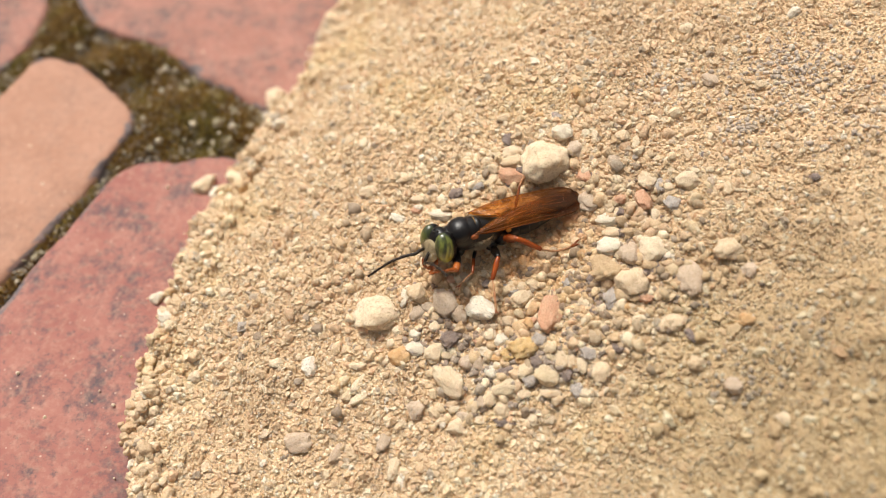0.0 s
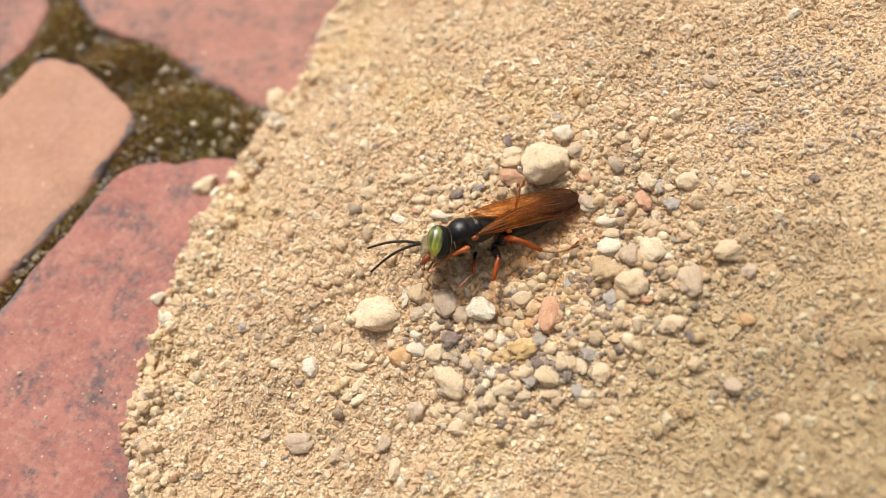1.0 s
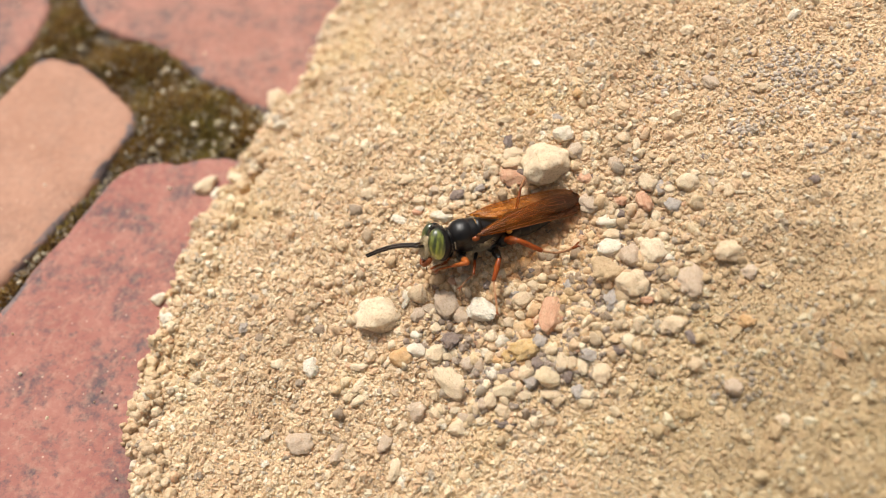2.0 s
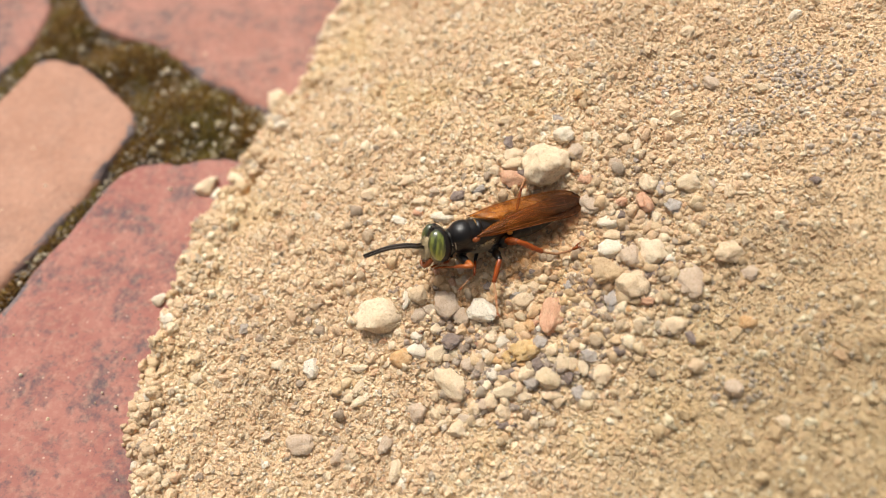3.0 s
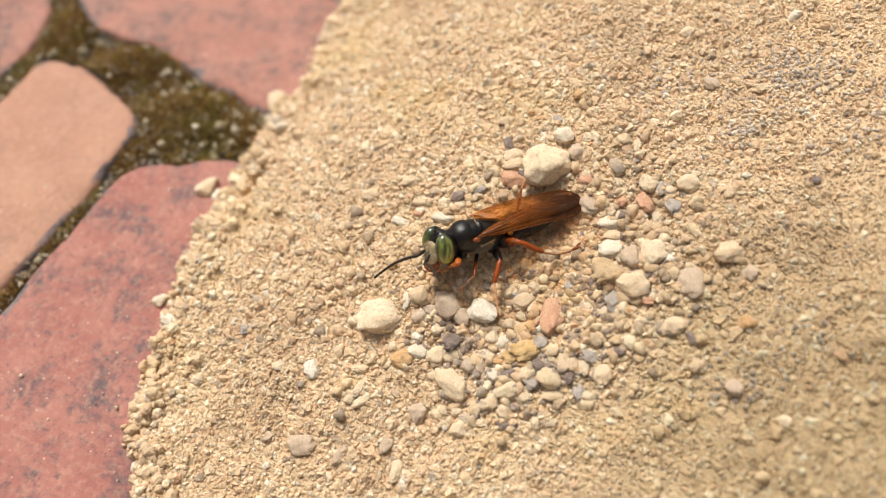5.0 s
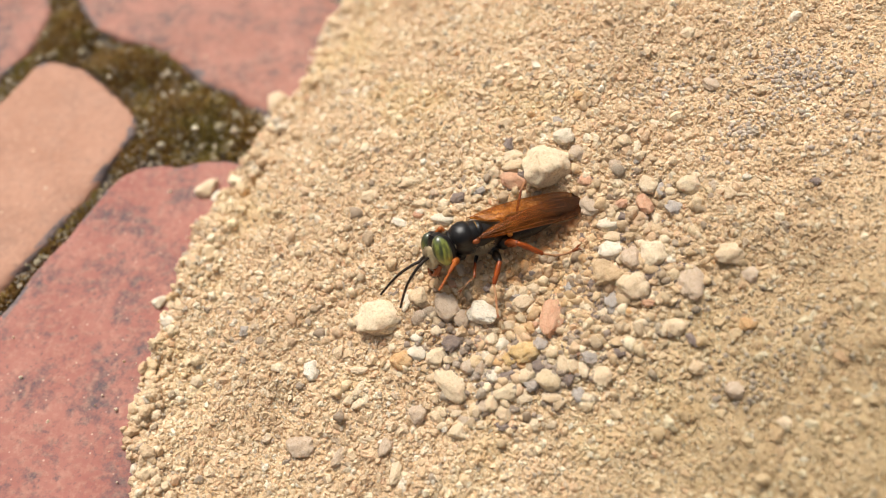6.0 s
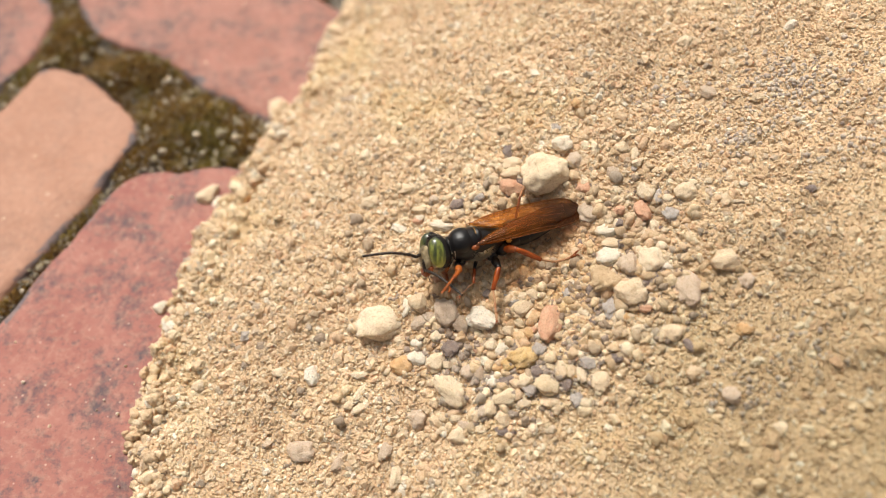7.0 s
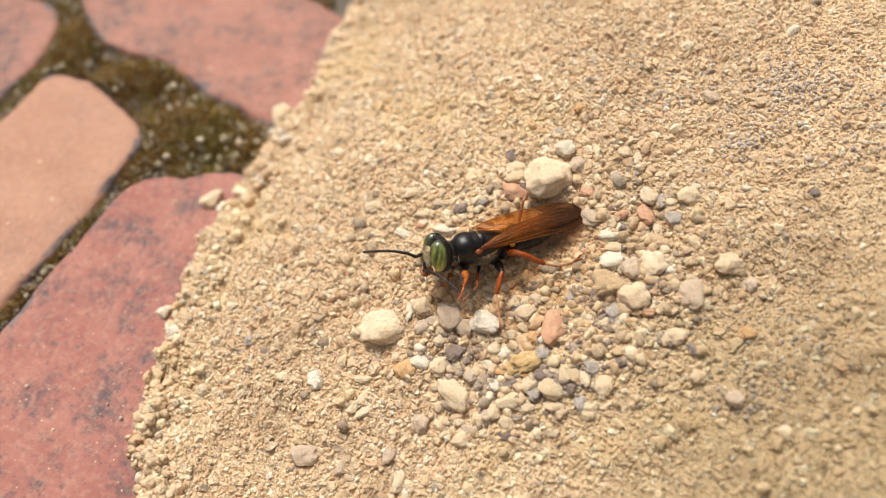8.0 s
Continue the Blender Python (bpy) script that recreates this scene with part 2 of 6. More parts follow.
def stone_arrays(level, rng, cuts=9, keep=0.72, lumps=0.10, worn=1):
    """A broken or worn stone: a ball cut by planes and softened."""
    v, f = small_ball() if level == 0 else ball_arrays(level)
    for _ in range(cuts):
        n = rng.normal(size=3)
        n /= np.linalg.norm(n)
        far = v @ n - rng.uniform(keep, keep + 0.22)
        v = v - np.outer(np.maximum(far, 0) * 0.92, n)
    if level > 1:
        v = soften(v, f, worn)
    a, b = rng.uniform(0, 6.28, 3), rng.uniform(0, 6.28, 3)
    v = v * (1 + lumps * (np.sin(v * 2.3 + a).sum(1) + 0.5 * np.sin(v * 5.1 + b).sum(1)) / 3)[:, None]
    v = v - (v.max(0) + v.min(0)) / 2
    return v / ((v.max(0) - v.min(0)) / 2), f


def turns(rng, n):
    """n random rotation matrices."""
    q = rng.normal(size=(n, 4))
    q /= np.linalg.norm(q, axis=1)[:, None]
    w, x, y, z = q.T
    return np.stack([1 - 2 * (y * y + z * z), 2 * (x * y - z * w), 2 * (x * z + y * w),
                     2 * (x * y + z * w), 1 - 2 * (x * x + z * z), 2 * (y * z - x * w),
                     2 * (x * z - y * w), 2 * (y * z + x * w), 1 - 2 * (x * x + y * y)], 1).reshape(n, 3, 3)


def crumbly(v, rng, deep):
    """The same stone with a lumpy skin."""
    far = Vector(rng.uniform(-50, 50, 3))
    return np.array([p * (1 + deep * noise.fractal(Vector(p) * 2.4 + far, 0.8, 2.1, 4)) for p in v])


def scatter(name, places, sizes, level, rng, material, kinds=14, flat=(0.70, 1.0), keep=0.72, smooth=False):
    """Many small stones in one mesh, each one an island."""
    shapes = [stone_arrays(level, rng, 12, keep, 0.16) for _ in range(kinds)]
    shapes = [(crumbly(v, rng, 0.34), f) for v, f in shapes]
    pick = rng.integers(0, kinds, len(places))
    verts, faces, at = [], [], 0
    for k, (v, f) in enumerate(shapes):
        mine = np.flatnonzero(pick == k)
        if not len(mine):
            continue
        axes = np.stack([np.ones(len(mine)), rng.uniform(0.7, 1.0, len(mine)), rng.uniform(*flat, len(mine))], 1)
        body = v[None] * (axes * sizes[mine, None] / 2)[:, None]
        body = np.einsum("nij,nkj->nki", turns(rng, len(mine)), body) + places[mine][:, None]
        verts.append(body.reshape(-1, 3))
        faces.append((f[None] + (np.arange(len(mine)) * len(v))[:, None, None] + at).reshape(-1, 3))
        at += len(mine) * len(v)
    return new(name, mesh_from(name, np.concatenate(verts), np.concatenate(faces), material, smooth))


# ---- ground and bricks ----
def ground():
    bm = bmesh.new()
    bmesh.ops.create_grid(bm, x_segments=24, y_segments=24, size=40)
    bmesh.ops.translate(bm, verts=bm.verts, vec=(0, 0, -0.0034))
    me = bpy.data.meshes.new("ground")
    bm.to_mesh(me)
    bm.free()
    me.materials.append(joint_soil())
    return tagged(new("ground", me), "dark earth bed under the bricks and sand", "ground", kind="structure")


def rounded_outline(corners, radius, steps=6):
    """A closed outline with rounded corners, in metres."""
    points, n = [], len(corners)
    for i in range(n):
        p, a, b = Vector(corners[i]), Vector(corners[i - 1]), Vector(corners[(i + 1) % n])
        u, w = (a - p).normalized(), (b - p).normalized()
        for k in range(steps + 1):
            s = k / steps
            points.append(p + u * radius * (1 - s) ** 2 + w * radius * s ** 2)
    return points


def brick(corners, material, parent, radius=0.006, tilt=(0, 0), top=0.0, seed=1):
    """A paving brick on edge with worn, rounded rims and an uneven face."""
    outline = rounded_outline([(x * MM, y * MM) for x, y in corners], radius)
    fine = []
    for i, p in enumerate(outline):
        q = outline[(i + 1) % len(outline)]
        k = max(1, int((q - p).length / 0.0025))
        fine += [p.lerp(q, j / k) for j in range(k)]
    middle = sum(fine, Vector((0, 0))) / len(fine)
    rings = ((0.0, -0.045), (0.0, -0.0040), (0.0005, -0.0018), (0.0015, -0.0007), (0.0032, -0.0002), (0.008, 0), (0.016, 0), (0.026, 0))
    bm = bmesh.new()
    loops = []
    for inset, z in rings:
        ring = []
        for p in fine:
            away = (p - middle)
            q = middle + away * max(0.04, 1 - inset / max(away.length, 0.001) * 1.25)
            wob = float(value_noise(p.x, p.y, 0.006, seed)) * 0.0009 + float(value_noise(p.x, p.y, 0.002, seed + 1)) * 0.0004
            q = q + away.normalized() * wob
            lift = 0.0007 * float(value_noise(q.x, q.y, 0.013, seed + 2)) + 0.00025 * float(value_noise(q.x, q.y, 0.004, seed + 3))
            tip = (q.x - middle.x) * tilt[0] + (q.y - middle.y) * tilt[1]
            ring.append(bm.verts.new((q.x, q.y, top + z + tip + (lift if z > -0.01 else 0))))
        loops.append(ring)
    for a, b in zip(loops, loops[1:]):
        for i in range(len(a)):
            j = (i + 1) % len(a)
            f = bm.faces.new((a[i], a[j], b[j], b[i]))
            f.smooth = True
            worn = float(value_noise(fine[i].x, fine[i].y, 0.009, seed + 5))
            f.material_index = 1 if loops.index(a) < (1 if worn < -0.4 else 2 if worn < -0.1 else 3 if worn < 0.35 else 4) else 0
    bm.faces.new(loops[-1]).smooth = True
    bmesh.ops.recalc_face_normals(bm, faces=bm.faces)
    ob = part("brick", bm, material, parent)
    ob.data.materials.append(RIM.mat)
    return ob


BRICKS = (((-144.3, 102.4), (-140.2, 104.1), (-130.5, 101.5), (-119.7, 93.9), (-110.6, 84.3), (-103.2, 75.2), (-102.4, 68.8),
           (-105.8, 59.0), (-111.5, 41.6), (-119.3, 25.5), (-127.8, 9.2), (-174.5, -110), (-216, -82)),
          ((-125.9, 3.0), (-114.5, 26.6), (-109.2, 39.4), (-106.5, 46.6), (-102.5, 52.6), (-96.8, 55.4), (-87.6, 54.7), (-70.0, 57.8),
           (-50.0, 52.0), (-38, 36), (-112, -140), (-176.5, -121)),
          ((-146.0, 153.0), (-136.5, 129.6), (-129.1, 120.2), (-117.2, 113.5), (-105.2, 109.7), (-94.5, 100.9), (-85.0, 92.5), (-74.2, 85.7),
           (-63.5, 77.7), (-42.0, 66.0), (20, 24), (52, 76), (-108, 182)),
          ((-153.0, 143.0), (-146.6, 129.6), (-146.8, 118.7), (-148.2, 109.7), (-152.2, 101.4), (-160.5, 78.5), (-219.5, -78), (-280, -48), (-190, 156)),
          ((-152, 149), (-112, 188), (-160, 218), (-188, 160)))


def pavement():
    """Bricks laid on edge round a wide joint."""
    base = tagged(new("pavement"), "worn red paving bricks with mossy joints", "pavement", kind="structure")
    for k, (material, radius) in enumerate(((PINK_BRICK, 0.0018), (RED_BRICK, 0.0018), (ROSE_BRICK, 0.0018), (ROSE_BRICK, 0.0018), (RED_BRICK, 0.005))):
        brick(BRICKS[k], material, base, radius, seed=11 + 10 * k)
    return base


def sand_heap():
    xs = np.concatenate([np.arange(-0.105, 0.215, 0.0011), np.arange(0.220, 0.80, 0.008)])
    ys = np.concatenate([np.arange(-0.60, -0.110, 0.008), np.arange(-0.108, 0.220, 0.0011), np.arange(0.226, 0.78, 0.008)])
    gx, gy = np.meshgrid(xs, ys)
    d = inside(gx, gy)
    z = np.where(d > 0, land(gx, gy), d * 2.0 - 0.0005)
    verts = np.stack([gx, gy, z], -1).reshape(-1, 3)
    n = len(xs)
    i = (np.arange(len(ys) - 1)[:, None] * n + np.arange(n - 1)[None]).ravel()
    faces = np.stack([i, i + 1, i + n + 1, i + n], 1)
    faces = faces[(d.ravel()[faces] > -0.004).any(1)]
    heap = new("sand_heap", mesh_from("sand_heap", verts, faces, packed_sand()))
    return tagged(heap, "heap of coarse tan sand spilled over the bricks", "sand", kind="structure")


def sandy_places(rng, n, low, high, density=None):
    """n places on the heap, in a stretch of the plan."""
    x, y = rng.uniform(low[0], high[0], n * 3), rng.uniform(low[1], high[1], n * 3)
    ok = (inside(x, y) > -0.0005) & (x < 0.108 + 0.24 * y) & (y < 0.135) & (crevice(x, y) < 0.3)
    if density is not None:
        ok &= rng.uniform(0, 1, n * 3) < density(x, y)
    x, y = x[ok][:n], y[ok][:n]
    return x, y


def in_pit(x, y):
    """How much of the coarse gravel lies at a place: a ring of dug-out stones."""
    a = np.exp(-(((x - 0.0245) / 0.020) ** 2 + ((y + 0.0155) / 0.016) ** 2))
    b = np.exp(-(((x - 0.046) / 0.013) ** 2 + ((y + 0.004) / 0.016) ** 2))
    c = 0.6 * np.exp(-(((x - 0.0157) / 0.014) ** 2 + ((y - 0.0195) / 0.007) ** 2))
    d = 0.22 * np.exp(-((x + 0.004) / 0.040) ** 2 - ((y - 0.006) / 0.032) ** 2)
    return np.clip(a + b + c + d, 0, 1)


def loose_sand():
    rng = np.random.default_rng(4)
    low, high = (-0.088, -0.080), (0.142, 0.137)
    def coarser(x, y):
        return np.clip(0.70 + 0.5 * value_noise(x, y, 0.02, 21) - 2.2 * np.abs(x - 0.01) - 1.5 * np.abs(y - 0.01), 0.2, 1)
    x, y = sandy_places(rng, 7600, low, high, coarser)
    size = np.clip(rng.gamma(2.6, 0.00042, len(x)) + 0.0006, 0.0010, 0.0040)
    z = land(x, y) + size * rng.uniform(-0.30, 0.04, len(x))
    grains = scatter("coarse_sand_grains", np.stack([x, y, z], 1), size, 2, rng, SAND, kinds=40, keep=0.46, flat=(0.55, 1.0))
    tagged(grains, "coarse tan sand grains lying on the heap", "sand", kind="stuff")
    gx, gy = np.meshgrid(np.arange(low[0], high[0], 0.00074), np.arange(low[1], high[1], 0.00074))
    x, y = (g.ravel() + rng.uniform(-0.0004, 0.0004, g.size) for g in (gx, gy))
    ok = (inside(x, y) > -0.0005) & (x < 0.108 + 0.24 * y) & (y < 0.135) & (crevice(x, y) < 0.3)
    x, y = x[ok], y[ok]
    size = np.clip(rng.gamma(1.9, 0.00034, len(x)) + 0.00042, 0.0005, 0.0023)
    size = size * np.interp(x - 0.6 * y, (0.02, 0.10), (1.16, 0.92))
    sunk = np.interp(x - 0.6 * y, (0.04, 0.10), (0.0, 0.12))
    z = land(x, y) + size * (rng.uniform(-0.42, 0.02, len(x)) - sunk) + 0.00015
    middling = scatter("sand_grains", np.stack([x, y, z], 1), size, 0, rng, SAND, kinds=60, keep=0.46, flat=(0.55, 1.0))
    tagged(middling, "tan sand grains covering the heap", "sand", kind="stuff")
    x, y = sandy_places(rng, 26000, low, high)
    size = rng.uniform(0.00030, 0.00070, len(x))
    z = land(x, y) + rng.uniform(0.0001, 0.00075, len(x))
    dust = scatter("fine_sand_grains", np.stack([x, y, z], 1), size, 1, rng, SAND, smooth=True)
    tagged(dust, "fine sand grains between the coarse ones", "sand", kind="stuff")
    x, y = sandy_places(rng, 3300, (-0.050, -0.06), (0.080, 0.055), in_pit)
    size = np.clip(rng.gamma(2.6, 0.00046, len(x)) + 0.0008, 0.001, 0.0038)
    z = land(x, y) + size * rng.uniform(-0.12, 0.22, len(x))
    gravel = scatter("gravel", np.stack([x, y, z], 1), size, 2, rng, GRAVEL, kinds=40, keep=0.42, smooth=True)
    tagged(gravel, "small grey and cream gravel dug out of the sand", "gravel", kind="stuff")
    # dark crumbs of an earthy layer, in patches
    place, wide = [], []
    for px, py, spread, n in ((2.6, -21.0, 4.8, 190), (14.9, -28.8, 5.9, 270), (23.3, -28.5, 5.3, 200), (36.8, -11.7, 6.1, 260), (43.4, -5.0, 5.0, 70), (30.4, -26.1, 5.8, 70), (-9.2, -5.1, 4.1, 14), (53.0, -20.3, 6.1, 30), (51.3, 10.2, 3.0, 25)):
        x, y = rng.normal(px, spread, n) * MM, rng.normal(py, spread * 0.7, n) * MM
        size = np.clip(rng.gamma(3.0, 0.00028, n) + 0.0005, 0.0006, 0.0021)
        place.append(np.stack([x, y, land(x, y) + size * rng.uniform(0.0, 0.3, n)], 1))
        wide.append(size)
    dark = scatter("dark_crumbs", np.concatenate(place), np.concatenate(wide), 2, rng, DARK_CRUMB, keep=0.55, smooth=True)
    tagged(dark, "dark brown earth crumbs among the gravel", "gravel", kind="stuff")
    # greyer grains in loose patches on the upper slope
    place, wide = [], []
    for px, py, spread, n in ((87.0, 36.4, 8.2, 330), (73.8, 23.3, 4.7, 90), (57.3, 38.9, 5.7, 70), (99.3, 18.5, 6.4, 90), (77.3, -30.7, 6.9, 90), (64.6, -39.4, 5.0, 50)):
        x, y = rng.normal(px, spread, n) * MM, rng.normal(py, spread * 0.7, n) * MM
        size = rng.uniform(0.0006, 0.0015, n)
        place.append(np.stack([x, y, land(x, y) + size * rng.uniform(0.0, 0.3, n)], 1))
        wide.append(size)
    pale = scatter("grey_grains", np.concatenate(place), np.concatenate(wide), 1, rng, GREY_GRAIN, kinds=20, keep=0.6, smooth=True)
    tagged(pale, "greyish mineral grains strewn over the sand", "sand", kind="stuff")
    # crumbs along the rim of the spill
    y = rng.uniform(-0.075, 0.140, 3000)
    x = edge_x(y) + rng.normal(0.0036, 0.0042, len(y))
    size = np.clip(rng.gamma(1.7, 0.00055, len(x)) + 0.0004, 0.0006, 0.0042)
    ok = (inside(x, y) > -0.0012) & (crevice(x, y) < 0.3)
    x, y, size = x[ok], y[ok], size[ok]
    d = inside(x, y)
    z = np.where(d > 0, land(x, y), 0.0) + size * 0.28
    big = size > 0.0019
    lumps = scatter("sand_lumps", np.stack([x, y, z], 1)[big], size[big], 3, rng, SAND, kinds=24, keep=0.62, smooth=True)
    tagged(lumps, "crumbly lumps along the edge of the sand", "sand", kind="stuff")
    x, y, z, size = x[~big], y[~big], z[~big], size[~big]
    crumbs = scatter("sand_crumbs", np.stack([x, y, z], 1), size, 2, rng, SAND, kinds=30, keep=0.55, smooth=True)
    tagged(crumbs, "loose crumbs along the edge of the sand", "sand", kind="stuff")
    # single grains strewn over the bricks
    x, y = rng.uniform(-0.17, -0.05, 420), rng.uniform(-0.07, 0.14, 420)
    far = edge_x(y) - x
    ok = (far > 0.001) & (rng.uniform(0, 1, len(x)) < np.exp(-far / 0.012) * 0.7 + 0.07)
    x, y = x[ok], y[ok]
    size = rng.uniform(0.0004, 0.0011, len(x))
    strewn = scatter("strewn_grains", np.stack([x, y, size * 0.25], 1), size, 2, rng, PALE_GRAIN)
    tagged(strewn, "single sand grains strewn over the bricks", "sand", kind="stuff")


def in_joint(x, y):
    """True in the gaps between the bricks."""
    free = np.ones(len(x), dtype=bool)
    for corners in BRICKS:
        within = np.zeros(len(x), dtype=bool)
        for (ax, ay), (bx, by) in zip(corners, corners[1:] + corners[:1]):
            spans = (ay > y / MM) != (by > y / MM)
            within ^= spans & (x / MM < ax + (y / MM - ay) * (bx - ax) / (by - ay if by != ay else 1.0))
        free &= ~within
    return free & (x > -0.2) & (x < -0.03) & (inside(x, y) < 0.004)


def cushion_height(x, y):
    """The moss swells into a few cushions where the joint is wide."""
    h = -0.0019 + 0.0006 * value_noise(x, y, 0.006, 32)
    for cx, cy, rx, ry, tall in ((-137, 118, 9, 13, 3.0), (-111, 99, 16, 9, 3.4), (-85, 74, 15, 11, 4.2), (-66, 68, 9, 8, 2.0)):
        h = h + tall * MM * np.exp(-((((x / MM - cx) / rx) ** 2 + ((y / MM - cy) / ry) ** 2) ** 1.5))
    return h


def moss():
    """Cushions of short, blunt shoots in the joints."""
    rng = np.random.default_rng(9)
    x, y = rng.uniform(-0.185, -0.045, 110000), rng.uniform(-0.06, 0.16, 110000)
    ok = in_joint(x, y)
    x, y = x[ok][:15000], y[ok][:15000]
    swell = (cushion_height(x, y) + 0.0019) / 0.004 + 0.5 * value_noise(x, y, 0.004, 31)
    ok = swell > -0.22
    x, y, swell = x[ok], y[ok], swell[ok]
    n = len(x)
    tall = 0.0013 + 0.0006 * np.clip(swell, 0, 1) + rng.uniform(0, 0.0006, n)
    foot = cushion_height(x, y) - 0.0009
    lean = rng.normal(0, 0.45, (n, 2))
    wide = rng.uniform(0.00014, 0.00034, n)
    spin = rng.uniform(0, 6.28, n)
    verts = np.zeros((n, 10, 3))
    for k in range(3):
        a = spin + k * 2.094
        for level, (up, w) in enumerate(((0, 0.9), (0.45, 1.25), (0.85, 0.75))):
            verts[:, level * 3 + k] = np.stack([x + np.cos(a) * wide * w + lean[:, 0] * tall * up, y + np.sin(a) * wide * w + lean[:, 1] * tall * up,
                                                foot + tall * up], 1)
    verts[:, 9] = np.stack([x + lean[:, 0] * tall, y + lean[:, 1] * tall, foot + tall], 1)
    one = [(l * 3 + k, l * 3 + (k + 1) % 3, l * 3 + 3 + (k + 1) % 3) for l in range(2) for k in range(3)]
    one += [(l * 3 + k, l * 3 + 3 + (k + 1) % 3, l * 3 + 3 + k) for l in range(2) for k in range(3)]
    one += [(6 + k, 6 + (k + 1) % 3, 9) for k in range(3)]
    faces = (np.array(one)[None] + (np.arange(n) * 10)[:, None, None]).reshape(-1, 3)
    cushion = new("moss", mesh_from("moss", verts.reshape(-1, 3), faces, moss_material()))
    tagged(cushion, "brown-green moss cushions in the brick joints", "moss", kind="stuff")
    x, y = rng.uniform(-0.185, -0.045, 30000), rng.uniform(-0.06, 0.16, 30000)
    ok = in_joint(x, y)
    x, y = x[ok][:1800], y[ok][:1800]
    swell = (cushion_height(x, y) + 0.0019) / 0.004
    ok = rng.uniform(0, 1, len(x)) < np.where(swell < 0.35, 0.26, 0.07) + 0.34 * np.exp(-((x + 0.064) / 0.012) ** 2)
    x, y = x[ok], y[ok]
    size = rng.gamma(1.8, 0.00042, len(x)) + 0.0004
    z = cushion_height(x, y) + size * 0.25 + 0.0003
    grit = scatter("joint_grit", np.stack([x, y, z], 1), size, 2, rng, LICHEN_GRIT, smooth=True)
    tagged(grit, "pale grit caught in the moss of the joints", "gravel", kind="stuff")
    # weathered mortar along the brick rims
    x, y = rng.uniform(-0.185, -0.045, 40000), rng.uniform(-0.06, 0.16, 40000)
    ok = in_joint(x, y)
    x, y = x[ok][:3000], y[ok][:3000]
    size = rng.uniform(0.0005, 0.0014, len(x))
    bits = scatter("joint_crumbs", np.stack([x, y, cushion_height(x, y) - 0.0003 + 0.0006 * value_noise(x, y, 0.003, 5)], 1), size, 1, rng, MORTAR, smooth=True)
    tagged(bits, "dark crumbled mortar in the joints", "gravel", kind="stuff")


RIM = Shade("stained_rim", rough=0.9)
RIM.colour(RIM.ramp(RIM.noise(260, 5, 0.7), ((0.35, (0.11, 0.095, 0.10)), (0.5, (0.20, 0.155, 0.15)), (0.66, (0.33, 0.19, 0.155)))))
RIM.bump(RIM.noise(700, 5, 0.7), 0.0005)
PALE_GRAIN = grain_material("pale_grain", ((0.0, (0.76, 0.62, 0.44)), (0.4, (0.82, 0.72, 0.56)), (0.8, (0.66, 0.50, 0.33))))
GREY_GRAIN = grain_material("grey_grain", ((0.0, (0.55, 0.47, 0.405)), (0.35, (0.45, 0.385, 0.345)), (0.6, (0.66, 0.575, 0.48)), (0.82, (0.34, 0.285, 0.265))))
DARK_CRUMB = grain_material("dark_crumb", ((0.0, (0.22, 0.165, 0.150)), (0.35, (0.30, 0.23, 0.20)), (0.6, (0.14, 0.108, 0.10)), (0.85, (0.40, 0.32, 0.265))))
LICHEN_GRIT = grain_material("lichen_grit", ((0.0, (0.27, 0.25, 0.16)), (0.30, (0.40, 0.36, 0.26)), (0.5, (0.20, 0.18, 0.11)), (0.75, (0.52, 0.46, 0.34)), (0.92, (0.70, 0.62, 0.48))), ground_tint=False)
MORTAR = grain_material("mortar_crumb", ((0.0, (0.10, 0.09, 0.085)), (0.35, (0.18, 0.16, 0.14)), (0.6, (0.06, 0.055, 0.055)), (0.85, (0.33, 0.29, 0.23))))
ground()
pavement()
sand_heap()

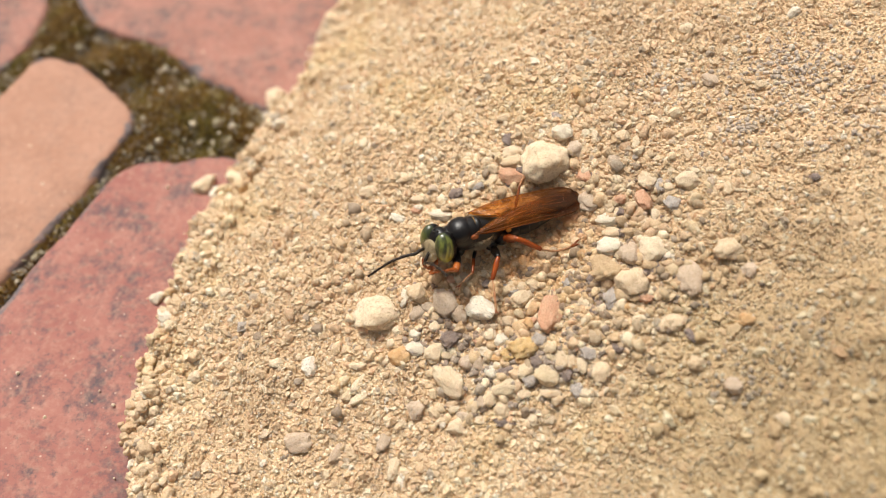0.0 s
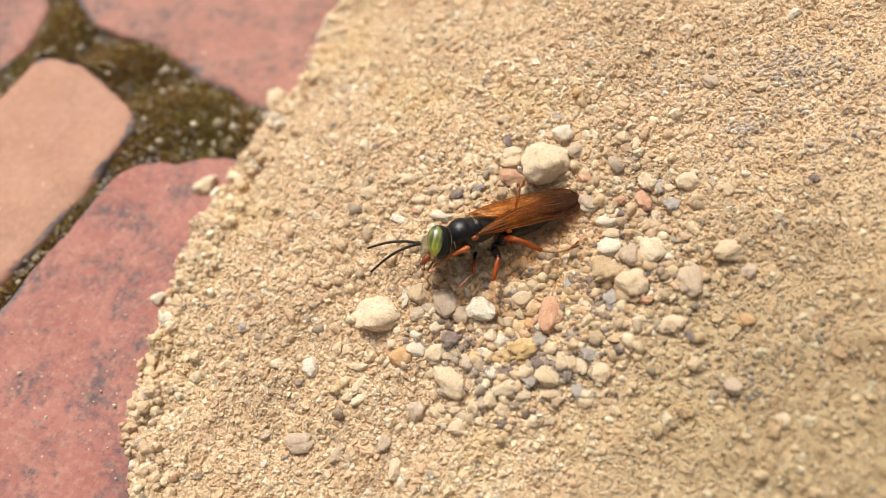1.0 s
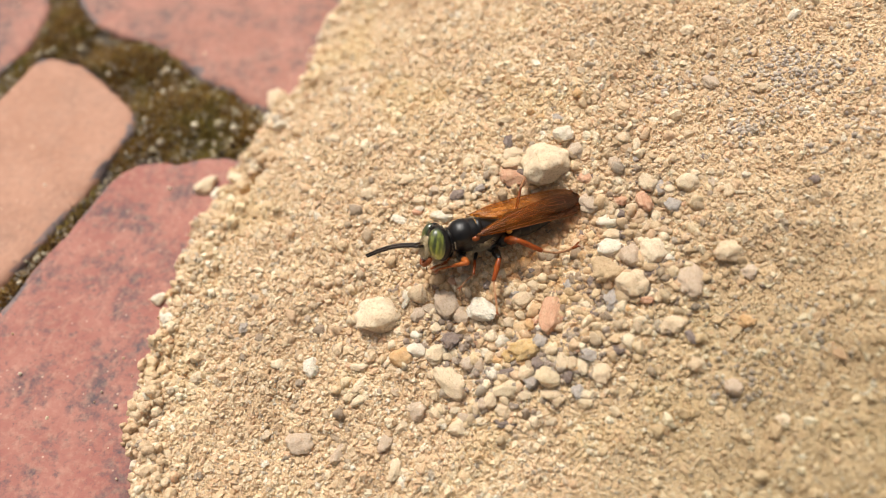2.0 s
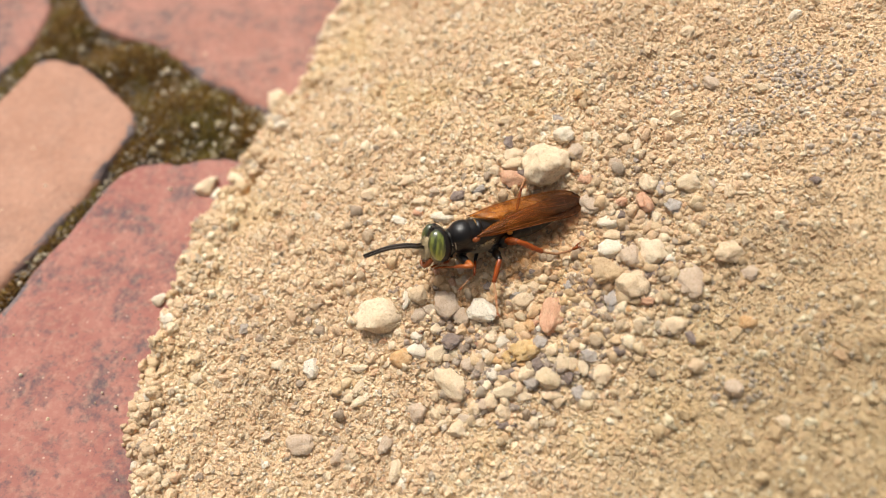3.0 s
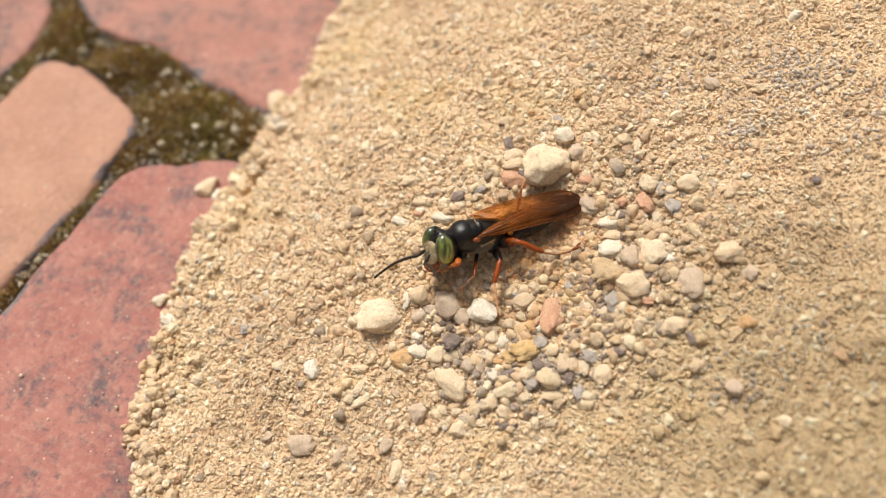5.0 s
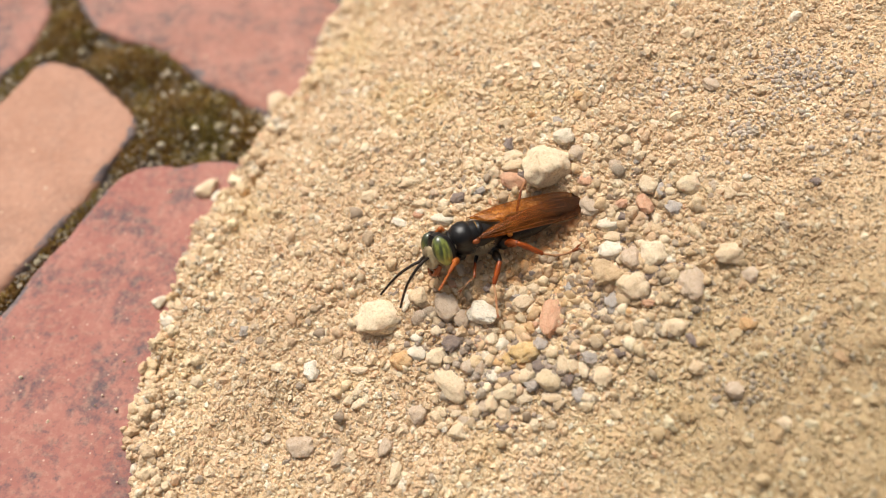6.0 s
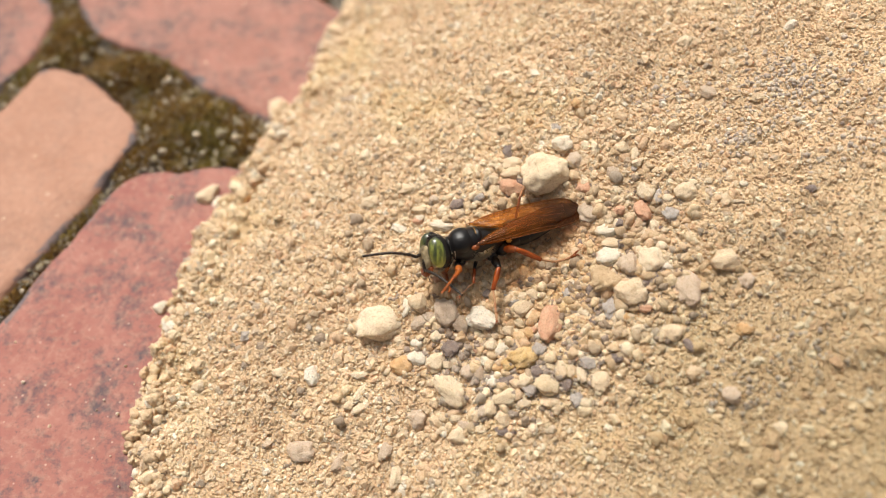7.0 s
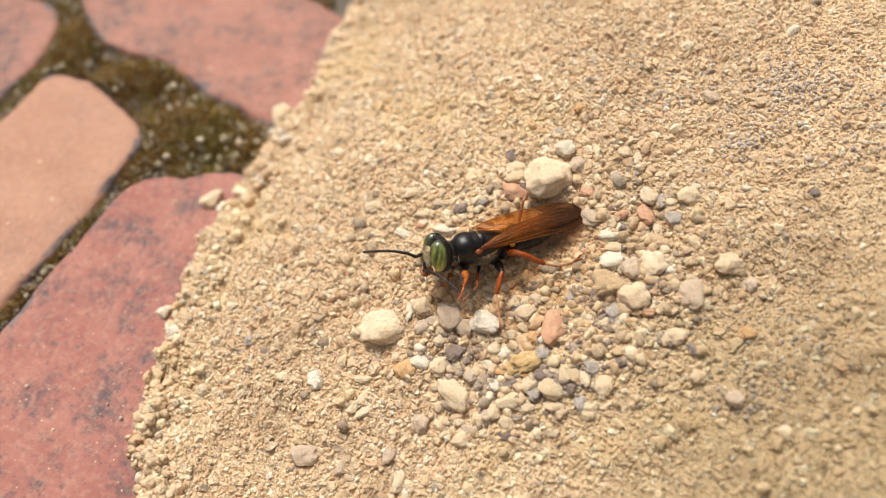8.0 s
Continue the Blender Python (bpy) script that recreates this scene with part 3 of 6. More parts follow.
# ---- pebbles ----
PEBBLES = {
    "cream": ("smooth cream pebble on the sand", pebble_material("cream_stone", (0.84, 0.69, 0.49), (0.89, 0.77, 0.59), (0.64, 0.47, 0.295))),
    "white": ("whitish quartz pebble on the sand", pebble_material("white_stone", (0.86, 0.78, 0.64), (0.90, 0.84, 0.72), (0.64, 0.54, 0.40), 0.55, 0.0, 0.25)),
    "spotted": ("white pebble with dark grey specks", pebble_material("spotted_stone", (0.86, 0.79, 0.66), (0.90, 0.84, 0.73), (0.62, 0.53, 0.41), 0.5, 0.75, 0.15)),
    "tan": ("dull tan pebble half sunk in sand", pebble_material("tan_stone", (0.77, 0.60, 0.405), (0.83, 0.69, 0.50), (0.58, 0.42, 0.265))),
    "olive": ("olive-tan rounded pebble on the gravel", pebble_material("olive_stone", (0.76, 0.63, 0.43), (0.82, 0.70, 0.51), (0.56, 0.43, 0.27))),
    "orange": ("orange-brown pebble on the sand", pebble_material("orange_stone", (0.70, 0.42, 0.19), (0.80, 0.56, 0.31), (0.54, 0.28, 0.11), 0.6)),
    "pink": ("pinkish terracotta chip among the gravel", pebble_material("pink_stone", (0.68, 0.37, 0.235), (0.75, 0.47, 0.32), (0.58, 0.30, 0.18), 0.6, 0.0, 0.3)),
    "grey": ("grey-brown pebble among the gravel", pebble_material("grey_stone", (0.60, 0.475, 0.365), (0.70, 0.575, 0.455), (0.43, 0.33, 0.245))),
    "blue": ("blue-grey stone among the gravel", pebble_material("blue_grey_stone", (0.44, 0.40, 0.375), (0.56, 0.51, 0.47), (0.27, 0.24, 0.225), 0.7, 0.0, 0.25)),
    "dark": ("dark grey-brown crumb of stone", pebble_material("dark_stone", (0.22, 0.175, 0.165), (0.33, 0.265, 0.24), (0.14, 0.11, 0.105), 0.85, 0.0, 0.2)),
    "yellow": ("yellow lump of cemented sand", pebble_material("yellow_stone", (0.673, 0.45, 0.191), (0.745, 0.55, 0.286), (0.510, 0.33, 0.134), 0.85)),
    "clod": ("rough clod of caked sand", pebble_material("caked_sand", (0.592, 0.43, 0.263), (0.673, 0.505, 0.320), (0.449, 0.31, 0.177), 0.95)),
}
STONE_MESHES = {}


def pebble(x, y, long, wide, tall, turn, kind, sink=0.36, tip=0):
    """One loose stone; sizes in millimetres."""
    rough = kind in ("clod", "dark", "yellow", "blue")
    shape = int(abs(x * 7919 + y * 104729)) % 9
    key = (shape, kind, long > 2.5)
    if key not in STONE_MESHES:
        rng = np.random.default_rng(100 + shape + (50 if rough else 0))
        v, f = stone_arrays(4 if long > 2.5 else 3, rng, 16 if rough else 12, 0.48 if rough else 0.62, 0.13 if rough else 0.08, 1 if rough else 4)
        far = Vector(rng.uniform(-50, 50, 3))
        deep = 0.24 if rough else 0.15
        v = np.array([p * (1 + deep * noise.fractal(Vector(p) * 2.2 + far, 0.9, 2.1, 5)) for p in v])
        STONE_MESHES[key] = mesh_from("pebble", v, f, PEBBLES[kind][1])
    ob = new("pebble", STONE_MESHES[key])
    x, y = x * MM, y * MM
    base = float(smooth_height(np.float64(x), np.float64(y))) if float(inside(np.float64(x), np.float64(y))) > 0 else 0.0
    ob.matrix_basis = Matrix.LocRotScale((x, y, base + tall * MM * (0.5 - sink)), Euler((radians(tip), 0, radians(turn))),
                                         (long * MM / 2, wide * MM / 2, tall * MM / 2))
    return tagged(ob, PEBBLES[kind][0], "pebble", "pebbles on the sand")


pebble(25.5, 20.2, 12.6, 12.2, 8.3, -39, "cream", 0.2)
pebble(-16.7, -12.5, 12.4, 10.2, 7.0, 23, "cream", 0.4)
pebble(26.1, -16.7, 11.8, 5.9, 4.0, 77, "pink", 0.3)
pebble(9.5, -14.3, 7.8, 6.3, 4.3, -28, "spotted", 0.2)
pebble(0.4, -11.6, 8.1, 6.2, 4.2, -64, "grey", 0.25)
pebble(-9.6, -9.0, 6.5, 2.2, 1.4, 81, "white", 0.2)
pebble(-6.6, -8.5, 5.2, 5.3, 3.5, 0, "tan")
pebble(-10.7, -23.9, 5.5, 4.9, 3.3, 23, "orange", 0.25)
pebble(-7.1, -22.1, 5.4, 4.0, 2.8, -17, "white")
pebble(-2.2, -23.8, 5.3, 4.6, 3.1, 54, "cream")
pebble(1.5, -30.9, 9.6, 5.5, 3.7, -54, "cream", 0.25)
pebble(-21.2, -24.7, 4.9, 2.0, 1.4, 0, "cream")
pebble(-21.0, -29.0, 6.1, 2.2, 1.5, 59, "cream")
pebble(-20.5, -32.4, 5.6, 2.6, 1.7, 34, "cream")
pebble(-23.8, -31.6, 3.3, 2.3, 1.5, 44, "cream")
pebble(-6.6, -36.2, 5.3, 5.1, 3.5, 0, "grey", 0.5)
pebble(-0.5, -39.4, 3.4, 2.0, 1.3, 23, "cream")
pebble(3.7, -40.9, 5.5, 3.9, 2.6, 39, "cream")
pebble(-12.9, -38.1, 3.4, 2.8, 2.0, 0, "cream")
pebble(-13.8, -35.2, 2.7, 1.3, 0.9, -64, "white")
pebble(-25.6, -44.6, 5.8, 2.9, 2.1, 59, "grey")
pebble(-14.2, -42.8, 5.7, 3.2, 2.2, 64, "grey")
pebble(-11.6, -48.8, 6.3, 2.9, 2.0, 77, "cream")
pebble(-33.9, -23.1, 5.4, 4.2, 2.9, 81, "spotted")
pebble(-14.5, -24.6, 2.8, 2.0, 1.4, 12, "cream")
pebble(15.0, -33.8, 7.2, 4.9, 3.3, 12, "olive", 0.2)
pebble(24.1, -32.4, 6.1, 5.2, 3.5, -12, "olive", 0.2)
pebble(19.5, -30.6, 4.6, 3.9, 2.7, 12, "cream")
pebble(24.9, -35.9, 5.1, 3.6, 2.5, 6, "tan")
pebble(18.6, -35.5, 3.7, 3.3, 2.3, 0, "cream")
pebble(10.7, -24.9, 4.9, 3.1, 2.1, -39, "white")
pebble(12.8, -26.5, 3.2, 2.8, 1.9, 0, "orange")
pebble(16.1, -26.1, 4.9, 3.4, 2.3, 23, "yellow")
pebble(18.6, -27.9, 3.1, 2.4, 1.7, 0, "orange")
pebble(19.0, -24.8, 6.8, 5.6, 3.8, 23, "yellow")
pebble(7.5, -21.0, 5.1, 2.8, 1.9, 17, "cream")
pebble(9.9, -21.7, 2.6, 2.2, 1.5, 0, "cream")
pebble(25.4, -27.6, 3.5, 2.7, 1.8, 90, "olive")
pebble(27.9, -29.2, 5.2, 3.8, 2.5, 90, "tan")
pebble(14.2, -22.3, 3.6, 3.4, 2.3, 0, "white")
pebble(11.6, -29.7, 3.5, 3.6, 2.5, 0, "spotted")
pebble(14.8, -29.7, 5.5, 3.9, 2.7, 17, "dark")
pebble(14.4, -41.2, 5.1, 2.5, 1.7, 0, "dark")
pebble(9.0, -40.4, 3.8, 2.2, 1.5, -6, "cream")
pebble(5.1, -39.0, 4.0, 2.7, 1.9, -34, "grey")
pebble(10.9, -35.9, 4.8, 3.4, 2.4, 54, "cream")
pebble(7.8, -37.0, 3.8, 4.1, 2.8, 0, "tan")
pebble(14.0, -38.4, 4.6, 4.1, 2.8, 90, "tan")
pebble(31.0, -26.6, 2.6, 2.7, 1.9, 0, "pink")
pebble(30.0, -29.6, 3.8, 3.3, 2.2, 90, "tan")
pebble(32.3, -30.6, 4.6, 2.7, 1.8, 90, "cream")
pebble(33.6, -28.6, 3.4, 3.4, 2.4, 0, "blue")
pebble(36.2, -32.8, 5.2, 4.6, 3.1, 90, "tan")
pebble(44.3, -13.2, 7.5, 7.0, 4.8, 12, "tan", 0.25)
pebble(44.5, -6.4, 5.6, 6.0, 4.0, 0, "grey", 0.25)
pebble(49.6, -6.1, 6.9, 6.2, 4.1, 90, "cream", 0.25)
pebble(38.8, -9.4, 7.7, 6.8, 4.7, 0, "clod", 0.25)
pebble(40.3, -3.3, 6.4, 5.4, 3.6, 23, "white")
pebble(41.2, 0.1, 5.1, 3.3, 2.3, 0, "tan")
pebble(40.2, 3.6, 5.5, 3.8, 2.6, 12, "white")
pebble(37.2, 9.6, 7.4, 5.8, 3.0, 23, "grey", 0.5)
pebble(37.2, 8.3, 2.5, 1.7, 1.2, 0, "white")
pebble(50.2, 11.5, 5.1, 4.5, 3.0, 131, "cream")
pebble(48.9, 7.2, 5.8, 4.3, 2.9, 90, "pink")
pebble(52.7, 10.0, 4.0, 2.6, 1.8, 90, "blue")
pebble(54.9, 9.2, 2.5, 2.7, 1.8, 0, "cream")
pebble(59.2, 10.2, 5.8, 5.6, 3.8, 0, "cream")
pebble(55.5, 4.7, 4.6, 4.2, 2.9, 126, "blue")
pebble(58.5, 0.6, 4.3, 2.3, 1.5, 90, "grey")
pebble(48.6, 1.9, 2.7, 2.6, 1.8, 0, "cream")
pebble(51.5, 3.1, 3.4, 2.4, 1.6, 90, "cream")
pebble(53.4, -7.5, 3.5, 2.8, 1.9, 0, "white")
pebble(53.0, -5.0, 2.6, 2.5, 1.7, 0, "tan")
pebble(57.6, -13.7, 9.2, 6.4, 4.3, 90, "grey", 0.5)
pebble(49.0, -9.9, 4.5, 4.8, 3.2, 0, "dark")
pebble(43.4, -18.5, 5.7, 2.8, 1.8, 0, "orange")
pebble(39.6, -15.9, 6.2, 3.8, 2.6, 90, "blue")
pebble(37.0, -14.6, 5.0, 2.8, 1.8, 90, "dark")
pebble(34.6, -16.2, 4.8, 2.9, 2.0, 146, "cream")
pebble(32.7, -8.2, 2.8, 2.2, 1.5, 12, "white")
pebble(33.2, -5.6, 3.2, 2.5, 1.7, 136, "tan")
pebble(30.0, -12.3, 4.0, 2.3, 1.5, 157, "cream")
pebble(30.4, -9.9, 3.6, 2.8, 1.9, 90, "blue")
pebble(17.0, -10.1, 3.7, 3.9, 2.7, 0, "blue")
pebble(19.6, -12.0, 7.0, 4.2, 2.9, 34, "tan")
pebble(21.5, -14.2, 3.4, 2.2, 1.4, 54, "cream")
pebble(4.3, -15.1, 5.0, 4.2, 2.8, 131, "grey")
pebble(-2.0, -17.1, 3.8, 3.1, 2.1, 90, "cream")
pebble(-6.9, -18.6, 3.1, 3.4, 2.3, 0, "white")
pebble(4.0, -18.2, 3.3, 1.9, 1.3, -44, "white")
pebble(-6.3, -13.8, 4.0, 4.0, 2.7, 0, "grey")
pebble(-2.9, -12.8, 5.5, 3.0, 2.1, 146, "grey")
pebble(2.2, -20.7, 6.1, 4.1, 2.9, 34, "dark")
pebble(5.6, -26.9, 3.6, 3.8, 2.7, 0, "grey")
pebble(8.4, -27.2, 4.2, 3.0, 2.0, 90, "grey")
pebble(18.1, 18.8, 8.4, 5.3, 3.6, 163, "pink", 0.3)
pebble(17.8, 22.6, 5.8, 4.1, 2.8, 17, "tan", 0.1)
pebble(18.0, 26.1, 5.6, 4.0, 2.7, 28, "tan")
pebble(30.8, 28.2, 5.4, 4.8, 3.3, 12, "white")
pebble(33.7, 22.8, 4.4, 4.7, 3.2, 0, "grey")
pebble(17.1, 30.1, 3.6, 2.9, 1.9, 90, "dark")
pebble(15.1, 26.3, 5.8, 1.8, 1.2, 168, "cream")
pebble(35.7, 15.4, 4.4, 4.1, 2.8, 23, "pink")
pebble(16.8, 37.4, 4.4, 3.3, 2.2, 0, "tan")
pebble(26.2, 35.1, 4.0, 2.1, 1.4, 17, "orange")
pebble(29.7, 33.3, 2.9, 2.6, 1.7, 0, "blue")
pebble(-0.6, 11.0, 5.9, 3.5, 2.4, -6, "white", 0.12)
pebble(-12.0, 13.6, 4.6, 2.4, 1.6, -28, "white")
pebble(-7.0, 14.4, 2.8, 2.7, 1.9, 0, "pink")
pebble(8.7, 18.2, 3.9, 3.5, 2.4, 0, "blue")
pebble(3.3, 16.9, 3.9, 3.9, 2.6, 0, "dark")
pebble(-10.1, 24.7, 6.0, 3.9, 2.7, 23, "tan")
pebble(-29.4, 66.4, 5.1, 2.5, 1.7, 12, "grey")
pebble(-31.8, 45.6, 3.5, 2.7, 1.9, 146, "cream")
pebble(74.1, 56.6, 3.6, 3.0, 2.0, 0, "grey")
pebble(68.2, 38.1, 4.6, 4.0, 2.6, -49, "grey")
pebble(66.0, -8.6, 6.7, 5.4, 3.7, 0, "tan", 0.4)
pebble(70.1, -13.7, 3.6, 3.9, 2.7, 0, "grey")
pebble(68.2, -24.6, 3.8, 3.2, 2.2, 0, "orange")
pebble(63.9, -38.6, 4.0, 4.0, 2.7, 0, "grey")
pebble(73.1, -46.3, 3.0, 2.8, 1.9, 0, "cream")
pebble(53.1, -23.3, 5.1, 4.4, 3.0, 0, "tan")
pebble(-74.0, 43.8, 8.1, 5.9, 4.0, 39, "cream", 0.2)
pebble(-69.3, 39.1, 5.0, 5.0, 3.4, 0, "white", 0.2)
pebble(-80.8, 3.0, 4.5, 4.0, 2.7, 23, "white", 0.2)
pebble(-76.9, 2.2, 3.7, 4.0, 2.7, 0, "cream", 0.2)
pebble(-56.1, 80.3, 8.9, 7.1, 4.8, 90, "tan", 0.2)
pebble(-53.0, -11.1, 2.9, 3.1, 2.2, 0, "blue")
pebble(-58.8, -0.9, 3.2, 3.1, 2.1, 0, "cream")
pebble(-64.3, -23.4, 3.5, 3.8, 2.6, 0, "cream")
pebble(-35.8, -41.1, 7.6, 5.6, 3.8, 0, "grey", 0.45)
pebble(-74.7, -6.4, 4.6, 4.1, 2.7, 0, "white", 0.2)
pebble(-20.0, 23.2, 5.6, 4.7, 3.2, 0, "tan")
pebble(2.6, -37.0, 2.7, 2.4, 1.6, 0, "cream")
pebble(-3.3, -28.5, 2.2, 2.1, 1.4, 0, "tan")
pebble(23.5, -20.0, 3.0, 2.2, 1.5, -12, "white")
pebble(27.2, -20.3, 3.3, 2.9, 2.0, 0, "tan")
pebble(35.8, -18.9, 3.3, 2.9, 2.0, 12, "dark")
pebble(41.7, -22.0, 2.7, 2.6, 1.8, 0, "tan")
pebble(22.5, -9.0, 4.3, 3.6, 2.5, 23, "tan")
pebble(11.9, -18.3, 3.5, 2.7, 1.8, 23, "cream")
pebble(23.1, -23.8, 4.1, 3.5, 2.3, 126, "blue")
pebble(22.1, -29.0, 3.5, 3.0, 2.0, 90, "dark")
pebble(20.4, -32.9, 3.6, 3.2, 2.1, 23, "blue")
pebble(28.6, -32.7, 3.2, 3.2, 2.1, 0, "dark")
pebble(30.8, -36.2, 3.5, 3.0, 2.0, 90, "blue")
pebble(26.3, -37.6, 3.2, 3.2, 2.1, 0, "tan")
pebble(57.0, -32.7, 4.1, 3.8, 2.5, 0, "tan")
pebble(79.3, 33.5, 3.4, 3.0, 2.0, 0, "tan")
pebble(64.9, 55.5, 4.0, 3.5, 2.4, 23, "cream")
pebble(45.2, 24.4, 3.9, 3.5, 2.3, 0, "tan")
pebble(86.8, 6.3, 2.7, 2.2, 1.5, 0, "dark")
# thin dark slivers laid in the crack, standing in for the shadow inside it
pebble(-57.0, 38.7, 7.3, 1.7, 1.1, 42, "dark", 0.45)
pebble(-59.6, 36.0, 6.4, 1.2, 0.8, 65, "dark", 0.45)
pebble(-55.0, 40.1, 2.9, 1.3, 0.9, 34, "dark", 0.4)
pebble(-6.4, 14.9, 2.7, 2.6, 1.8, 0, "white")
pebble(-13.6, 7.5, 2.6, 2.2, 1.5, 0, "cream")
pebble(-1.4, 23.1, 2.8, 1.7, 1.2, 90, "cream")
pebble(8.0, 16.0, 2.4, 1.6, 1.1, 90, "cream")
pebble(13.0, 16.5, 3.5, 1.5, 1.0, 90, "cream")
pebble(4.1, 14.2, 3.3, 2.7, 1.8, 0, "tan")
pebble(-6.7, 17.6, 3.9, 2.3, 1.6, 0, "tan")
pebble(-24.4, 20.0, 3.1, 2.2, 1.5, 0, "tan")
pebble(-31.0, 31.6, 3.6, 2.5, 1.7, 0, "tan")
pebble(2.0, 28.3, 2.2, 1.5, 1.0, 0, "cream")
pebble(-18.6, 28.2, 3.2, 2.1, 1.4, 0, "cream")
pebble(-2.7, 19.8, 2.7, 2.3, 1.6, 0, "grey")
pebble(56.7, 15.1, 2.1, 1.6, 1.1, -44, "cream")
pebble(40.9, 7.4, 3.7, 2.7, 1.9, 90, "tan")
pebble(43.3, 13.5, 2.8, 2.3, 1.6, 90, "cream")
pebble(42.8, 18.1, 4.4, 3.2, 2.2, 90, "grey")
pebble(47.9, 18.4, 1.9, 1.6, 1.1, 90, "blue")
pebble(63.1, 16.4, 2.0, 1.9, 1.3, 0, "dark")
pebble(68.1, 6.4, 3.7, 2.9, 1.9, 90, "tan")
pebble(64.5, 9.2, 3.4, 1.8, 1.2, 90, "grey")
pebble(53.8, 1.5, 2.6, 1.7, 1.1, 0, "cream")
pebble(57.0, 1.7, 2.4, 1.9, 1.3, 90, "cream")
pebble(61.2, 5.1, 4.4, 1.5, 1.0, 39, "grey")
pebble(51.1, -0.6, 4.0, 2.1, 1.4, 23, "grey")
pebble(34.2, 2.0, 2.4, 2.0, 1.4, 90, "dark")
pebble(58.4, -4.2, 2.7, 2.2, 1.5, 90, "cream")
pebble(60.4, -4.6, 3.0, 2.2, 1.5, 90, "tan")
pebble(48.5, 3.9, 2.3, 2.1, 1.5, 0, "grey")
pebble(61.1, 12.3, 2.3, 2.0, 1.4, 0, "cream")
pebble(72.6, 10.4, 2.2, 1.9, 1.3, 0, "white")
pebble(64.6, 12.0, 2.0, 1.8, 1.3, 0, "cream")
pebble(61.9, 15.3, 1.5, 1.3, 0.9, 0, "cream")
pebble(32.3, -0.9, 2.2, 1.8, 1.2, 0, "white")
pebble(53.7, -1.1, 2.3, 2.1, 1.4, 0, "tan")
pebble(70.7, 5.9, 2.9, 1.0, 0.7, 0, "cream")


def more_pebbles():
    """The dug-out gravel round the named stones."""
    rng = random.Random(17)
    made = 0
    while made < 130:
        x, y = rng.uniform(-8, 80), rng.uniform(-58, 42)
        if rng.random() < float(in_pit(np.float64(x * MM), np.float64(y * MM))):
            long = rng.uniform(1.7, 3.6)
            kind = rng.choice(("cream", "tan", "tan", "grey", "cream", "olive", "cream", "dark", "dark", "pink", "orange", "tan", "clod"))
            pebble(round(x, 1), round(y, 1), long, long * rng.uniform(0.6, 0.95), long * rng.uniform(0.5, 0.8), rng.uniform(0, 180), kind, 0.25)
            made += 1


more_pebbles()

# ---- wasp ----
def tube(bm, points, radii, sides=12, flat=1.0):
    """A closed, rounded tube along points; sizes in millimetres."""
    pts = [Vector(p) * MM for p in points]
    rings, side = [], None
    for i, p in enumerate(pts):
        way = (pts[min(i + 1, len(pts) - 1)] - pts[max(i - 1, 0)]).normalized()
        if side is None:
            side = way.cross(Vector((0.13, 0.31, 1.0))).normalized()
        side = (side - way * side.dot(way)).normalized()
        up = way.cross(side)
        r = radii[i] * MM
        rings.append([bm.verts.new(p + side * r * flat * math.cos(a) + up * r * math.sin(a))
                      for a in (k * 2 * math.pi / sides for k in range(sides))])
    for a, b in zip(rings, rings[1:]):
        for k in range(sides):
            bm.faces.new((a[k], a[(k + 1) % sides], b[(k + 1) % sides], b[k]))
    for ring, p, way in ((rings[0], pts[0], pts[0] - pts[1]), (rings[-1], pts[-1], pts[-1] - pts[-2])):
        r = radii[0 if ring is rings[0] else -1] * MM
        tip = bm.verts.new(p + way.normalized() * r * 0.6)
        for k in range(sides):
            bm.faces.new((ring[k], ring[(k + 1) % sides], tip))
    bmesh.ops.recalc_face_normals(bm, faces=bm.faces)
    for f in bm.faces:
        f.smooth = True
    return bm


def smooth_line(points, steps=5):
    """Points along a soft curve through the given ones."""
    ps = [Vector(p) for p in points]
    out = []
    for i in range(len(ps) - 1):
        a, b, c, d = ps[max(i - 1, 0)], ps[i], ps[i + 1], ps[min(i + 2, len(ps) - 1)]
        for k in range(steps):
            t = k / steps
            out.append(0.5 * ((2 * b) + (c - a) * t + (2 * a - 5 * b + 4 * c - d) * t * t + (3 * b - a - 3 * c + d) * t ** 3))
    return out + [ps[-1]]


def swept(points, radii, steps=5, sides=12, flat=1.0):
    line = smooth_line(points, steps)
    where = np.linspace(0, len(radii) - 1, len(line))
    return tube(bmesh.new(), line, np.interp(where, range(len(radii)), radii), sides, flat)


def oval(centre, radii, turn=(0, 0, 0), power=1.0, level=4):
    """A rounded body part; power under 1 makes it boxier."""
    bm = bmesh.new()
    bmesh.ops.create_icosphere(bm, subdivisions=level, radius=1.0)
    m = Euler([radians(a) for a in turn]).to_matrix()
    for v in bm.verts:
        p = Vector([math.copysign(abs(c) ** power, c) for c in v.co])
        v.co = (m @ Vector((p.x * radii[0], p.y * radii[1], p.z * radii[2])) + Vector(centre)) * MM
    for f in bm.faces:
        f.smooth = True
    return bm


